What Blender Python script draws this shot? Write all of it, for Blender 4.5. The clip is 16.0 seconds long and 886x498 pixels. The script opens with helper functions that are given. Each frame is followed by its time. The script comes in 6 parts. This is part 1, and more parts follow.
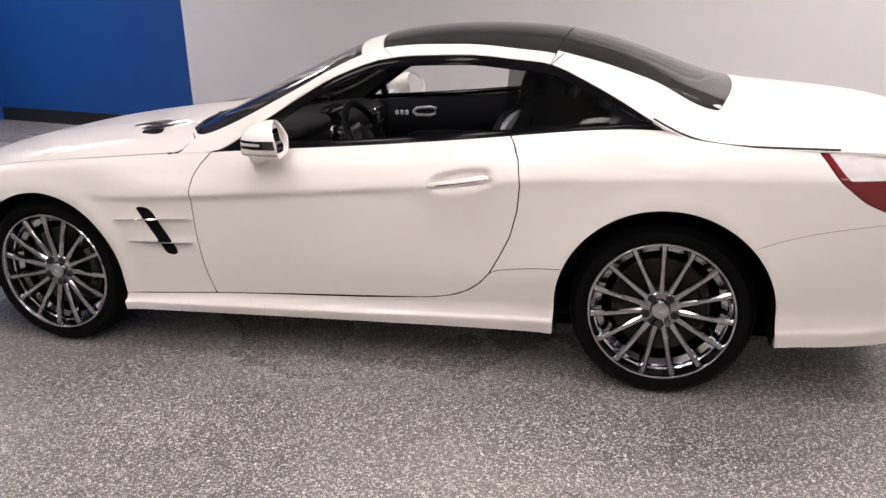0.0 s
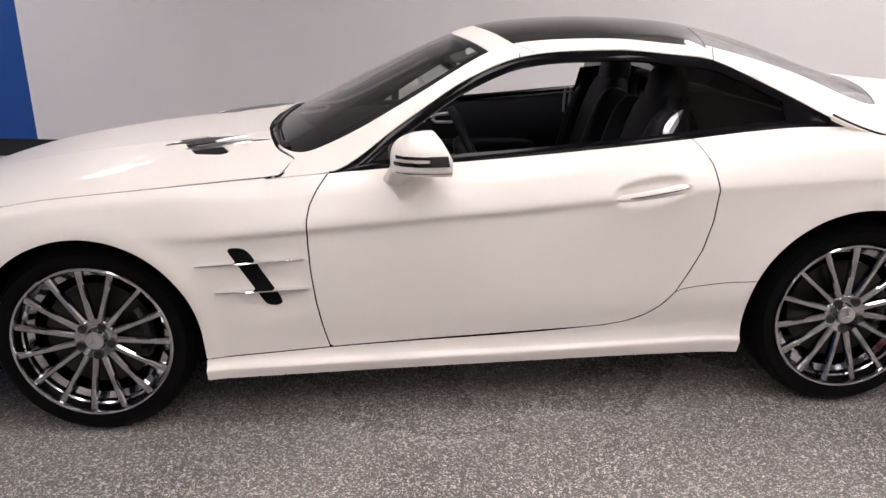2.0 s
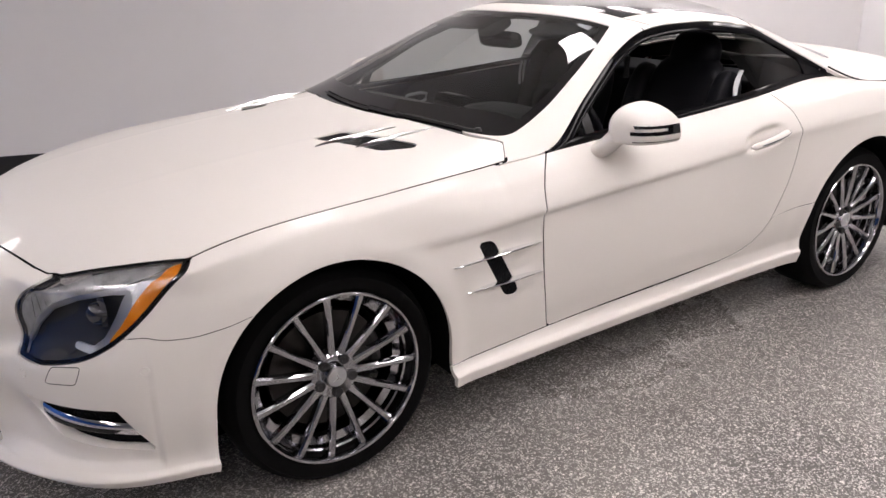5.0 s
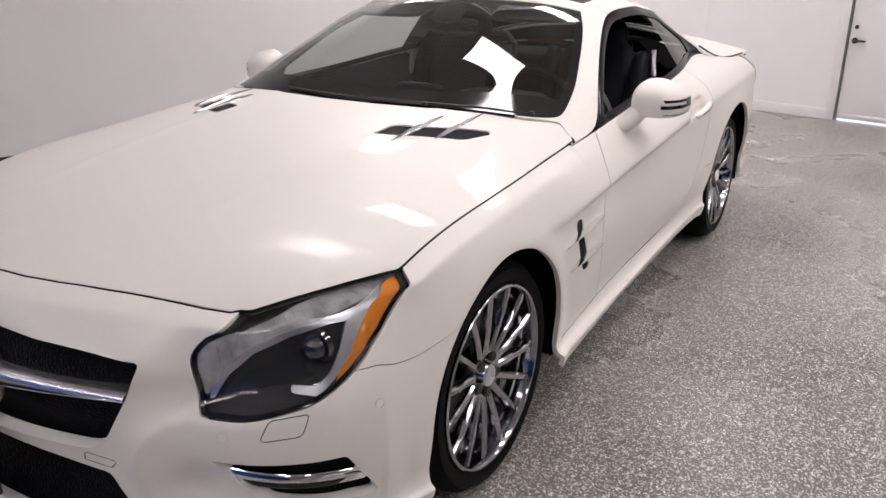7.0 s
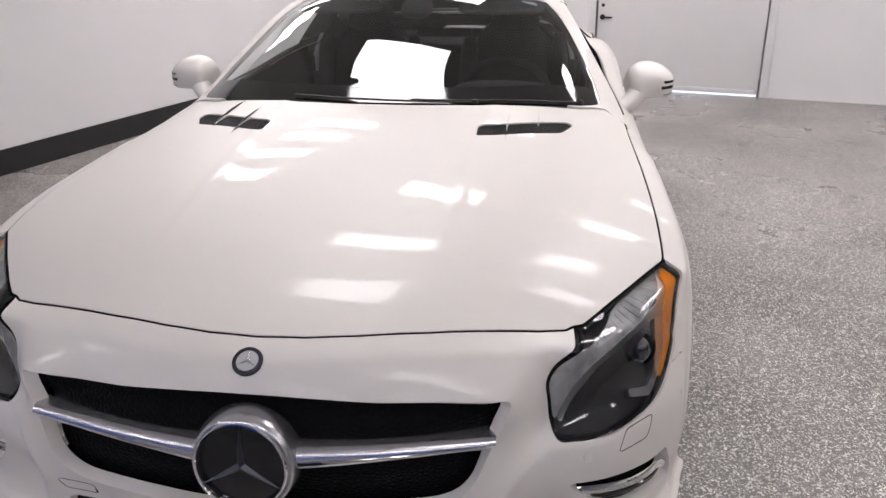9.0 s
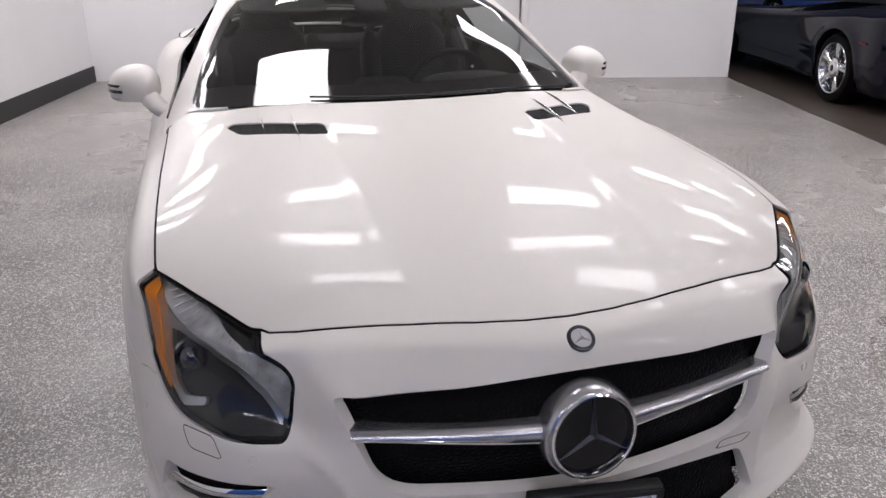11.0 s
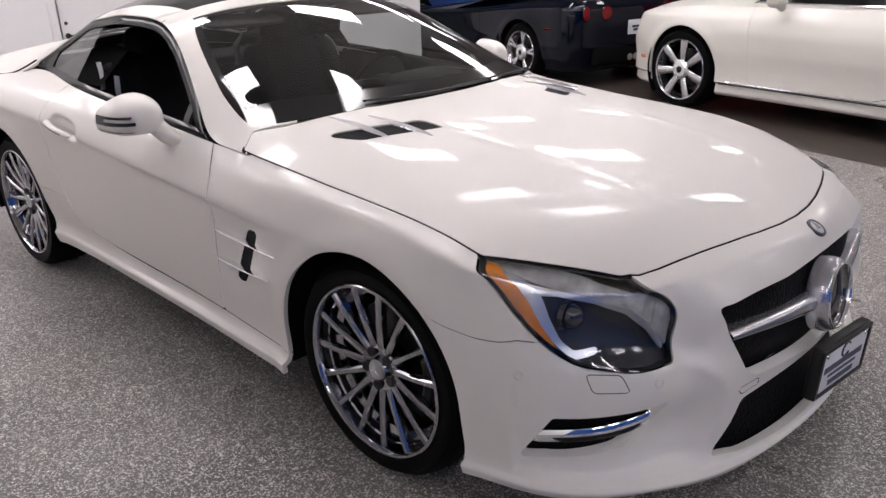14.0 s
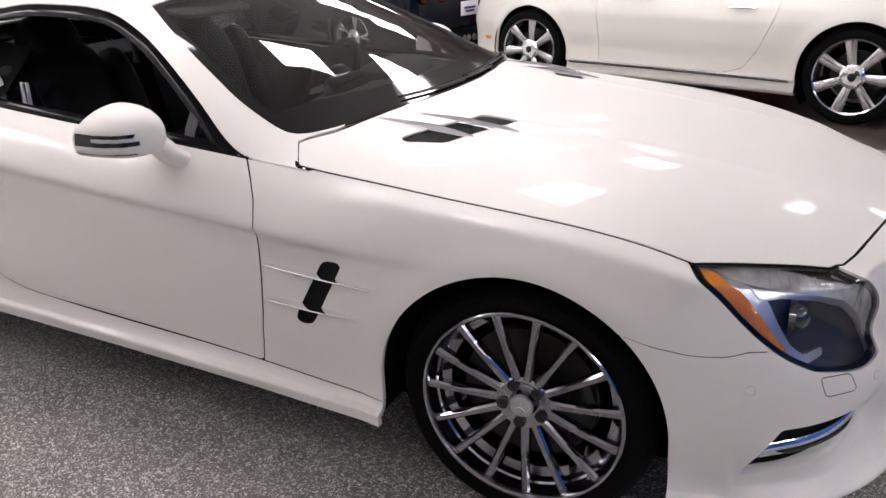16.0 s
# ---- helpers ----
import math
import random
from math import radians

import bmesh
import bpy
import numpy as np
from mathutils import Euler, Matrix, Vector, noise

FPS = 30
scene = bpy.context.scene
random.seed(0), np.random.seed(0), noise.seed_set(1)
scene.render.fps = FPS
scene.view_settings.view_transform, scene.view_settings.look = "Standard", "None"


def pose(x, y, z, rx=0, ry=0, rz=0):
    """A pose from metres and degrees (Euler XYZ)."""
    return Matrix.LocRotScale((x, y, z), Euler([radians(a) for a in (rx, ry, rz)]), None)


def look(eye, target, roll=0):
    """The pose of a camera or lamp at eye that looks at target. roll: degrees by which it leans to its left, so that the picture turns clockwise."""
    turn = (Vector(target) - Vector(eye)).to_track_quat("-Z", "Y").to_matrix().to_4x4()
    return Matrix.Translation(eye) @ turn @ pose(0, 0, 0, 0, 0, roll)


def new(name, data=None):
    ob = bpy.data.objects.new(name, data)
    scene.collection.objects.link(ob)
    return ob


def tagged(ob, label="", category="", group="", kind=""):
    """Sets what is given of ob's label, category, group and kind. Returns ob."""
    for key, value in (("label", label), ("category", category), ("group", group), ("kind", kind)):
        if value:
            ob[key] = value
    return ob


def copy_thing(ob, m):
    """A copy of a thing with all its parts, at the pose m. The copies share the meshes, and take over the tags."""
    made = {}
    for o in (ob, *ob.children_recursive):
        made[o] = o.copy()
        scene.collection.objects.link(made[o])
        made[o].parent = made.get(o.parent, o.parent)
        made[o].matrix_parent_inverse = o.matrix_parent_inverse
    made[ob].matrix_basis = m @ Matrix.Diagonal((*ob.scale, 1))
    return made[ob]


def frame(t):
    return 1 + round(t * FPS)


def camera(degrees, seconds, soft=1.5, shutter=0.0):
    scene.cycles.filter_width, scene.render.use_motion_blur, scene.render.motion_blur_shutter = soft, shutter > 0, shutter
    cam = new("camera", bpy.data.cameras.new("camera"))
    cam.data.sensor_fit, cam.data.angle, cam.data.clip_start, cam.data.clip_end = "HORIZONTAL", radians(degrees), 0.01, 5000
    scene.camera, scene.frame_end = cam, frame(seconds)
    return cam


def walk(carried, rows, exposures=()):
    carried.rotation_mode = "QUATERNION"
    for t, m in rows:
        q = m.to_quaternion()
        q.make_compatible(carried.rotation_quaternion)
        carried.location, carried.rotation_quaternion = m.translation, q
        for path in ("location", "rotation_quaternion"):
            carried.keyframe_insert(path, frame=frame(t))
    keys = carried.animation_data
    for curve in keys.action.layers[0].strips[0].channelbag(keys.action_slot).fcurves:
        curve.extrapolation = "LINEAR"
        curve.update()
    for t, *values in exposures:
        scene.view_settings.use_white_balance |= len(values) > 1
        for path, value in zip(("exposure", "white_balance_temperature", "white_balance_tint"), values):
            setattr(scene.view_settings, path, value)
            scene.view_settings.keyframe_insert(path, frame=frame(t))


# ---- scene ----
cam = camera(59.0, 16.0)
PATH = [
    (0, (-2.462, 3.627, 1.45), (-1.947, 1.599, 0.771), -1.50),
    (0.5, (-2.157, 3.502, 1.439), (-1.744, 1.448, 0.769), -1.20),
    (1, (-1.808, 3.485, 1.401), (-1.538, 1.404, 0.741), -1.00),
    (1.5, (-1.417, 3.414, 1.386), (-1.332, 1.319, 0.721), -0.80),
    (2, (-1.041, 3.325, 1.403), (-1.149, 1.232, 0.734), -0.80),
    (2.5, (-0.7, 3.332, 1.419), (-1.002, 1.264, 0.73), -0.70),
    (3, (-0.415, 3.245, 1.408), (-0.869, 1.209, 0.709), -0.80),
    (3.5, (-0.066, 3.101, 1.411), (-0.728, 1.125, 0.707), -0.60),
    (4, (0.284, 3.02, 1.42), (-0.554, 1.117, 0.703), -0.60),
    (4.5, (0.575, 2.84, 1.42), (-0.423, 1.02, 0.69), -0.70),
    (4.7, (0.665, 2.795, 1.43), (-0.382, 1.003, 0.699), -0.80),
    (5.2, (0.967, 2.646, 1.428), (-0.24, 0.963, 0.687), -0.68),
    (5.7, (1.248, 2.452, 1.415), (-0.132, 0.91, 0.669), -0.35),
    (6.3, (1.514, 2.166, 1.401), (-0.059, 0.822, 0.652), 0.01),
    (6.8, (1.648, 1.883, 1.404), (-0.062, 0.719, 0.653), 0.14),
    (7, (1.699, 1.762, 1.402), (-0.063, 0.681, 0.649), 0.14),
    (7.5, (1.762, 1.466, 1.416), (-0.096, 0.56, 0.662), -0.00),
    (8, (1.94, 1.168, 1.414), (0.003, 0.465, 0.644), 0.04),
    (8.5, (2.038, 0.876, 1.416), (0.045, 0.368, 0.635), -0.20),
    (9, (2.106, 0.539, 1.445), (0.071, 0.272, 0.652), -0.20),
    (9.5, (2.206, 0.246, 1.448), (0.159, 0.198, 0.643), -0.06),
    (10, (2.186, -0.045, 1.44), (0.146, 0.107, 0.63), 0.12),
    (10.2, (2.152, -0.192, 1.454), (0.119, 0.059, 0.651), 0.16),
    (10.7, (2.145, -0.493, 1.458), (0.151, -0.032, 0.651), 0.07),
    (11.25, (2.083, -0.813, 1.457), (0.151, -0.137, 0.652), -0.32),
    (11.8, (1.978, -1.112, 1.454), (0.124, -0.239, 0.655), -0.80),
    (12.3, (1.86, -1.361, 1.454), (0.088, -0.327, 0.66), -1.10),
    (12.5, (1.838, -1.473, 1.46), (0.101, -0.382, 0.664), -1.20),
    (13, (1.709, -1.718, 1.441), (0.064, -0.49, 0.653), -1.60),
    (13.5, (1.562, -1.926, 1.461), (0.032, -0.553, 0.678), -1.60),
    (14, (1.507, -2.149, 1.454), (0.084, -0.67, 0.663), -1.80),
    (14.5, (1.387, -2.276, 1.452), (0.071, -0.705, 0.653), -1.90),
    (15, (1.126, -2.324, 1.451), (-0.062, -0.659, 0.641), -1.90),
    (15.5, (0.856, -2.413, 1.434), (-0.189, -0.661, 0.61), -1.80),
    (16, (0.548, -2.428, 1.44), (-0.337, -0.599, 0.596), -1.40),
]
walk(cam, [(t, look(eye, target, roll)) for t, eye, target, roll in PATH],
     [(0, 0.19, 6600, 15), (4.7, 0.18, 6550, 15), (6.8, 0.06, 6500, 15), (10.2, 0.03, 6250, 13), (12.3, -0.07, 6200, 13), (14.5, 0.17, 6350, 14), (16, 0.42, 6350, 13)])

# ---- world and lights ----
world = bpy.data.worlds.new("world")
scene.world = world
world.use_nodes = True
world.node_tree.nodes["Background"].inputs[0].default_value = (0.75, 0.78, 0.85, 1)
world.node_tree.nodes["Background"].inputs[1].default_value = 0.15
CEIL = 3.2

# ---- materials ----
def mat(name, color=(0.8, 0.8, 0.8), rough=0.5, metal=0.0, **kw):
    m = bpy.data.materials.new(name)
    m.use_nodes = True
    b = m.node_tree.nodes["Principled BSDF"]
    b.inputs["Base Color"].default_value = (*color, 1)
    b.inputs["Roughness"].default_value = rough
    b.inputs["Metallic"].default_value = metal
    for k, v in kw.items():
        b.inputs[k.replace("_", " ")].default_value = v
    return m


def node(m, kind, **kw):
    n = m.node_tree.nodes.new(kind)
    for k, v in kw.items():
        n.inputs[k.replace("_", " ")].default_value = v
    return n


def link(m, a, b):
    m.node_tree.links.new(a, b)


def mottle(m, scale, lo, hi, detail=4.0, bump=0.0, rough=None, dist=0.02):
    """Colour variation between two colours by noise, with optional bump and roughness variation."""
    nt = m.node_tree
    b = nt.nodes["Principled BSDF"]
    tc = nt.nodes.new("ShaderNodeTexCoord")
    n = node(m, "ShaderNodeTexNoise", Scale=scale, Detail=detail)
    link(m, tc.outputs["Object"], n.inputs["Vector"])
    r = nt.nodes.new("ShaderNodeMix")
    r.data_type = "RGBA"
    r.inputs["A"].default_value, r.inputs["B"].default_value = (*lo, 1), (*hi, 1)
    link(m, n.outputs["Fac"], r.inputs["Factor"])
    link(m, r.outputs["Result"], b.inputs["Base Color"])
    if bump:
        bp = node(m, "ShaderNodeBump", Strength=bump, Distance=dist)
        link(m, n.outputs["Fac"], bp.inputs["Height"])
        link(m, bp.outputs["Normal"], b.inputs["Normal"])
    if rough:
        mr = node(m, "ShaderNodeMapRange")
        mr.inputs["To Min"].default_value, mr.inputs["To Max"].default_value = rough
        link(m, n.outputs["Fac"], mr.inputs["Value"])
        link(m, mr.outputs["Result"], b.inputs["Roughness"])
    return m


def car_paint(name, color, hi):
    m = mat(name, color, 0.42, 0.0, Coat_Weight=0.30, Coat_Roughness=0.016, Coat_IOR=1.48)
    return mottle(m, 900.0, color, hi, 2.0)


PAINT = car_paint("pearl_white_paint", (0.76, 0.727, 0.687), (0.80, 0.767, 0.725))
PAINT_CREAM = car_paint("cream_white_paint", (0.66, 0.635, 0.588), (0.70, 0.675, 0.625))
PAINT_NAVY = mottle(mat("dark_navy_paint", (0.0012, 0.002, 0.007), 0.08, Specular_IOR_Level=0.2, Coat_Weight=0.3, Coat_Roughness=0.02), 700, (0.0012, 0.0018, 0.006), (0.002, 0.003, 0.010))
STARM = mat("grey_emblem_metal", (0.09, 0.095, 0.11), 0.3, 1.0)
CHROME = mat("chrome", (0.86, 0.87, 0.88), 0.06, 1.0)
RIM = mottle(mat("polished_rim", (0.40, 0.40, 0.42), 0.14, 1.0), 60, (0.34, 0.34, 0.36), (0.47, 0.47, 0.49), rough=(0.07, 0.14))
SATIN = mat("satin_silver", (0.62, 0.63, 0.65), 0.28, 1.0)
BRIGHT = mat("bright_satin_chrome", (0.78, 0.79, 0.81), 0.22, 0.35)
FRAMEBLACK = mat("black_window_trim", (0.004, 0.004, 0.005), 0.10, 0.0, Specular_IOR_Level=0.08)
GLOSSBLACK = mat("gloss_black", (0.006, 0.006, 0.007), 0.06, 0.0)
ROOFGLASS = mat("dark_roof_glass", (0.007, 0.0075, 0.008), 0.08, 0.0, Specular_IOR_Level=0.3)
RUBBER = mottle(mat("tyre_rubber", (0.006, 0.006, 0.006), 0.6, Specular_IOR_Level=0.08), 180, (0.0016, 0.0016, 0.0018), (0.0035, 0.0035, 0.0038), bump=0.15, dist=0.002)
BLACK = mottle(mat("black_plastic", (0.010, 0.010, 0.011), 0.55), 300, (0.007, 0.007, 0.008), (0.013, 0.013, 0.014), bump=0.1, dist=0.002)
# wheel well liner; also the near-black fill for shade in gaps and rims
LINER_SHADE = mat("black_liner_and_shade", (0.004, 0.004, 0.004), 0.9, Specular_IOR_Level=0.1)
LEATHER = mottle(mat("black_leather", (0.012, 0.013, 0.017), 0.5, Specular_IOR_Level=0.12), 240, (0.005, 0.005, 0.007), (0.011, 0.0115, 0.015), bump=0.25, dist=0.002)
DASH = mottle(mat("soft_black_dash", (0.014, 0.014, 0.015), 0.5), 400, (0.006, 0.006, 0.0065), (0.011, 0.011, 0.0115), bump=0.2, dist=0.001)
# disc steel darkened to hold the shade behind the spokes
DISC = mottle(mat("brake_disc_shaded", (0.30, 0.30, 0.31), 0.35, 1.0), 30, (0.030, 0.028, 0.027), (0.06, 0.057, 0.055))
CALIPER = mat("grey_caliper", (0.06, 0.058, 0.058), 0.4, 0.6)
AMBER = mottle(mat("amber_plastic", (0.92, 0.31, 0.02), 0.12, 0.0, Transmission_Weight=0.15, Coat_Weight=1.0), 24, (0.70, 0.19, 0.010), (0.98, 0.38, 0.03), bump=0.15, dist=0.004)
REDLENS = mat("red_lens", (0.16, 0.002, 0.006), 0.12, 0.0, Coat_Weight=0.3)
PLATEWHITE = mat("plate_white", (0.72, 0.73, 0.78), 0.35)
PLATEINK = mat("plate_dark_ink", (0.03, 0.035, 0.08), 0.4)
GREYTRIM = mat("dark_grey_headliner", (0.06, 0.06, 0.062), 0.9)
BRIGHTRIM = mottle(mat("bright_alloy_rim", (0.62, 0.62, 0.64), 0.16, 1.0), 45, (0.50, 0.50, 0.52), (0.70, 0.70, 0.72), rough=(0.08, 0.2))
BARREL = mat("bright_rim_barrel", (0.42, 0.42, 0.44), 0.12, 1.0)


def glass_mat(name, tint, ior=1.52):
    """Thin pane: mostly see-through, with a mirror-like skin."""
    m = bpy.data.materials.new(name)
    m.use_nodes = True
    nt = m.node_tree
    nt.nodes.remove(nt.nodes["Principled BSDF"])
    out = nt.nodes["Material Output"]
    tr, gl = nt.nodes.new("ShaderNodeBsdfTransparent"), nt.nodes.new("ShaderNodeBsdfGlossy")
    tr.inputs[0].default_value = (*tint, 1)
    gl.inputs["Roughness"].default_value = 0.0
    gl.inputs["Color"].default_value = (1, 1, 1, 1)
    fr = nt.nodes.new("ShaderNodeFresnel")
    fr.inputs["IOR"].default_value = ior
    mx = nt.nodes.new("ShaderNodeMixShader")
    link(m, fr.outputs[0], mx.inputs[0])
    link(m, tr.outputs[0], mx.inputs[1])
    link(m, gl.outputs[0], mx.inputs[2])
    link(m, mx.outputs[0], out.inputs["Surface"])
    return m


GLASS = glass_mat("windscreen_glass", (0.50, 0.54, 0.53))
TINT = glass_mat("tinted_side_glass", (0.24, 0.25, 0.25), 1.25)
DARKGLASS = glass_mat("dark_rear_glass", (0.16, 0.17, 0.17))
LENS = glass_mat("headlight_lens", (0.92, 0.93, 0.95))

WALL = mottle(mat("white_wall_paint", (0.78, 0.77, 0.77), 0.55), 2.2, (0.74, 0.73, 0.735), (0.80, 0.79, 0.795), 6.0, bump=0.02)
BLUE = mottle(mat("blue_wall_paint", (0.005, 0.07, 0.30), 0.5), 3.0, (0.004, 0.06, 0.27), (0.006, 0.08, 0.33), 6.0)
BASEB = mottle(mat("black_rubber_baseboard", (0.010, 0.010, 0.011), 0.45), 8.0, (0.008, 0.008, 0.009), (0.016, 0.016, 0.017))
DOORP = mottle(mat("white_door_paint", (0.78, 0.77, 0.77), 0.4), 4.0, (0.75, 0.74, 0.745), (0.80, 0.79, 0.795))
CEILM = mottle(mat("white_ceiling_tile", (0.75, 0.74, 0.73), 0.9), 40.0, (0.70, 0.69, 0.68), (0.78, 0.77, 0.76))


def flake_floor(name, base_lo, base_hi, flake, rough, scale=185.0, amount=0.55):
    """Epoxy floor with broadcast chips: light and dark flakes a few millimetres across over a cloudy base."""
    m = mat(name, base_lo, rough[0], 0.0)
    nt = m.node_tree
    b = nt.nodes["Principled BSDF"]
    geo = nt.nodes.new("ShaderNodeTexCoord")
    big = node(m, "ShaderNodeTexNoise", Scale=0.9, Detail=5.0)
    link(m, geo.outputs["Object"], big.inputs["Vector"])
    mix = nt.nodes.new("ShaderNodeMix")
    mix.data_type = "RGBA"
    mix.inputs["A"].default_value, mix.inputs["B"].default_value = (*base_lo, 1), (*base_hi, 1)
    patch = node(m, "ShaderNodeMapRange")
    patch.inputs["From Min"].default_value, patch.inputs["From Max"].default_value = 0.36, 0.66
    link(m, big.outputs["Fac"], patch.inputs["Value"])
    link(m, patch.outputs["Result"], mix.inputs["Factor"])
    warp = node(m, "ShaderNodeTexNoise", Scale=scale * 0.6, Detail=1.0)
    link(m, geo.outputs["Object"], warp.inputs["Vector"])
    add = nt.nodes.new("ShaderNodeMix")
    add.data_type = "VECTOR"
    add.inputs["Factor"].default_value = 0.012
    link(m, geo.outputs["Object"], add.inputs["A"])
    link(m, warp.outputs["Color"], add.inputs["B"])
    vo = node(m, "ShaderNodeTexVoronoi", Scale=scale)
    link(m, add.outputs["Result"], vo.inputs["Vector"])
    sep = nt.nodes.new("ShaderNodeSeparateColor")
    link(m, vo.outputs["Color"], sep.inputs[0])
    ramp = nt.nodes.new("ShaderNodeValToRGB")
    e = ramp.color_ramp.elements
    e[0].position, e[0].color = 0.0, (0, 0, 0, 1)
    e[1].position, e[1].color = amount + 0.40, (1, 1, 1, 1)
    mid = e.new(amount)
    mid.color = (0.0, 0.0, 0.0, 1)
    link(m, sep.outputs[0], ramp.inputs[0])
    fl = nt.nodes.new("ShaderNodeMix")
    fl.data_type = "RGBA"
    fl.inputs["B"].default_value = (*flake, 1)
    link(m, ramp.outputs["Color"], fl.inputs["Factor"])
    link(m, mix.outputs["Result"], fl.inputs["A"])
    link(m, fl.outputs["Result"], b.inputs["Base Color"])
    mr = node(m, "ShaderNodeMapRange")
    mr.inputs["To Min"].default_value, mr.inputs["To Max"].default_value = rough
    link(m, patch.outputs["Result"], mr.inputs["Value"])
    link(m, mr.outputs["Result"], b.inputs["Roughness"])
    bp = node(m, "ShaderNodeBump", Strength=0.35, Distance=0.0012)
    link(m, sep.outputs[1], bp.inputs["Height"])
    link(m, bp.outputs["Normal"], b.inputs["Normal"])
    return m


FLOOR = flake_floor("flake_epoxy_floor", (0.102, 0.094, 0.088), (0.214, 0.200, 0.187), (0.86, 0.82, 0.78), (0.40, 0.22), scale=235.0, amount=0.64)
FLOOR2 = mottle(mat("brown_sealed_concrete", (0.06, 0.05, 0.043), 0.30), 1.6, (0.040, 0.033, 0.028), (0.085, 0.070, 0.058), 8.0, rough=(0.22, 0.45))


def emit(name, color, strength):
    m = bpy.data.materials.new(name)
    m.use_nodes = True
    nt = m.node_tree
    nt.nodes.remove(nt.nodes["Principled BSDF"])
    e = nt.nodes.new("ShaderNodeEmission")
    e.inputs[0].default_value, e.inputs[1].default_value = (*color, 1), strength
    link(m, e.outputs[0], nt.nodes["Material Output"].inputs["Surface"])
    return m


PANEL = emit("light_panel_diffuser", (1.0, 0.95, 0.93), 17.0)
# black-to-white mottle paints the bright glints of the running-light band
LEDM = mottle(mat("ribbed_plastic_painted_glints", (0.55, 0.56, 0.58), 0.16, 0.35, Coat_Weight=1.0), 22, (0.02, 0.02, 0.025), (1.0, 1.0, 1.0), bump=0.25, dist=0.004)
LEDCLEAR = mottle(mat("clear_ribbed_lens", (0.75, 0.72, 0.72), 0.15, 0.0, Coat_Weight=1.0), 25, (0.55, 0.50, 0.50), (0.85, 0.83, 0.84), bump=0.3, dist=0.004)
PROJ = mat("dark_projector_glass", (0.02, 0.022, 0.03), 0.03, 0.0, Coat_Weight=1.0)
SILVERBAR = mat("satin_silver_paint", (0.60, 0.60, 0.63), 0.26, 0.9)
GAPM = mat("dark_gap", (0.02, 0.02, 0.02), 0.9)
MIRRORM = mat("mirror", (0.9, 0.9, 0.9), 0.01, 1.0)


def mesh_mat():
    m = mat("black_mesh", (0.0025, 0.0025, 0.0035), 0.6, Specular_IOR_Level=0.1)
    nt = m.node_tree
    b = nt.nodes["Principled BSDF"]
    tc = nt.nodes.new("ShaderNodeTexCoord")
    vo = node(m, "ShaderNodeTexVoronoi", Scale=95.0)
    vo.feature = "DISTANCE_TO_EDGE"
    link(m, tc.outputs["Object"], vo.inputs["Vector"])
    bp = node(m, "ShaderNodeBump", Strength=1.0, Distance=0.004)
    bp.invert = True
    link(m, vo.outputs["Distance"], bp.inputs["Height"])
    link(m, bp.outputs["Normal"], b.inputs["Normal"])
    return m


MESHM = mesh_mat()
GAPLIGHT = emit("daylight_strip", (0.86, 0.92, 1.0), 1.4)

# ---- geometry tools ----
def obj(name, V, F, material, parent=None, label="", smooth=True, normals=None, place=None):
    me = bpy.data.meshes.new(name)
    me.from_pydata([tuple(map(float, v)) for v in V], [], [tuple(f) for f in F])
    me.materials.append(material)
    if smooth:
        me.polygons.foreach_set("use_smooth", [True] * len(me.polygons))
    if normals is not None:
        me.normals_split_custom_set_from_vertices([tuple(n) for n in normals])
    me.update()
    ob = new(name, me)
    if parent:
        ob.parent = parent
    if place is not None:
        ob.matrix_basis = place
    if label:
        tagged(ob, label)
    return ob


def part(name, bm, material, parent=None, label="", smooth=True):
    """One bmesh as one mesh object under a thing or part."""
    me = bpy.data.meshes.new(name)
    bmesh.ops.recalc_face_normals(bm, faces=bm.faces[:])
    bm.to_mesh(me)
    bm.free()
    me.materials.append(material)
    if smooth:
        me.polygons.foreach_set("use_smooth", [True] * len(me.polygons))
        me.set_sharp_from_angle(angle=radians(38))
    ob = new(name, me)
    if parent:
        ob.parent = parent
    if label:
        tagged(ob, label)
    return ob


def box(bm, lo, hi, bevel=0.0, m=None):
    c = [(a + b) / 2 for a, b in zip(lo, hi)]
    s = [abs(b - a) for a, b in zip(lo, hi)]
    mm = Matrix.Translation(c) @ Matrix.Diagonal((*s, 1))
    r = bmesh.ops.create_cube(bm, size=1, matrix=mm)
    vs = r["verts"]
    if bevel:
        es = list({e for v in vs for e in v.link_edges})
        rb = bmesh.ops.bevel(bm, geom=es, offset=bevel, segments=3, profile=0.5, affect="EDGES")
        vs = list({v for v in rb["verts"]} | {v for v in vs if v.is_valid})
    if m is not None:
        bmesh.ops.transform(bm, matrix=m, verts=vs)
    return vs


def lathe(profile, n=48, axis="y", caps=False, phase=0.0):
    """Profile of (radius, height) turned about an axis."""
    V, F = [], []
    k = len(profile)
    for i in range(n):
        a = 2 * math.pi * i / n + phase
        for r, h in profile:
            V.append((r * math.cos(a), h, r * math.sin(a)) if axis == "y" else (r * math.cos(a), r * math.sin(a), h))
    for i in range(n):
        for j in range(k - 1):
            a, b = i * k + j, ((i + 1) % n) * k + j
            F.append((a, b, b + 1, a + 1))
    if caps:
        F.append([i * k for i in range(n)])
        F.append([i * k + k - 1 for i in range(n)][::-1])
    return V, F


def bm_from(V, F):
    bm = bmesh.new()
    vs = [bm.verts.new(v) for v in V]
    for f in F:
        try:
            bm.faces.new([vs[i] for i in f])
        except ValueError:
            pass
    return bm


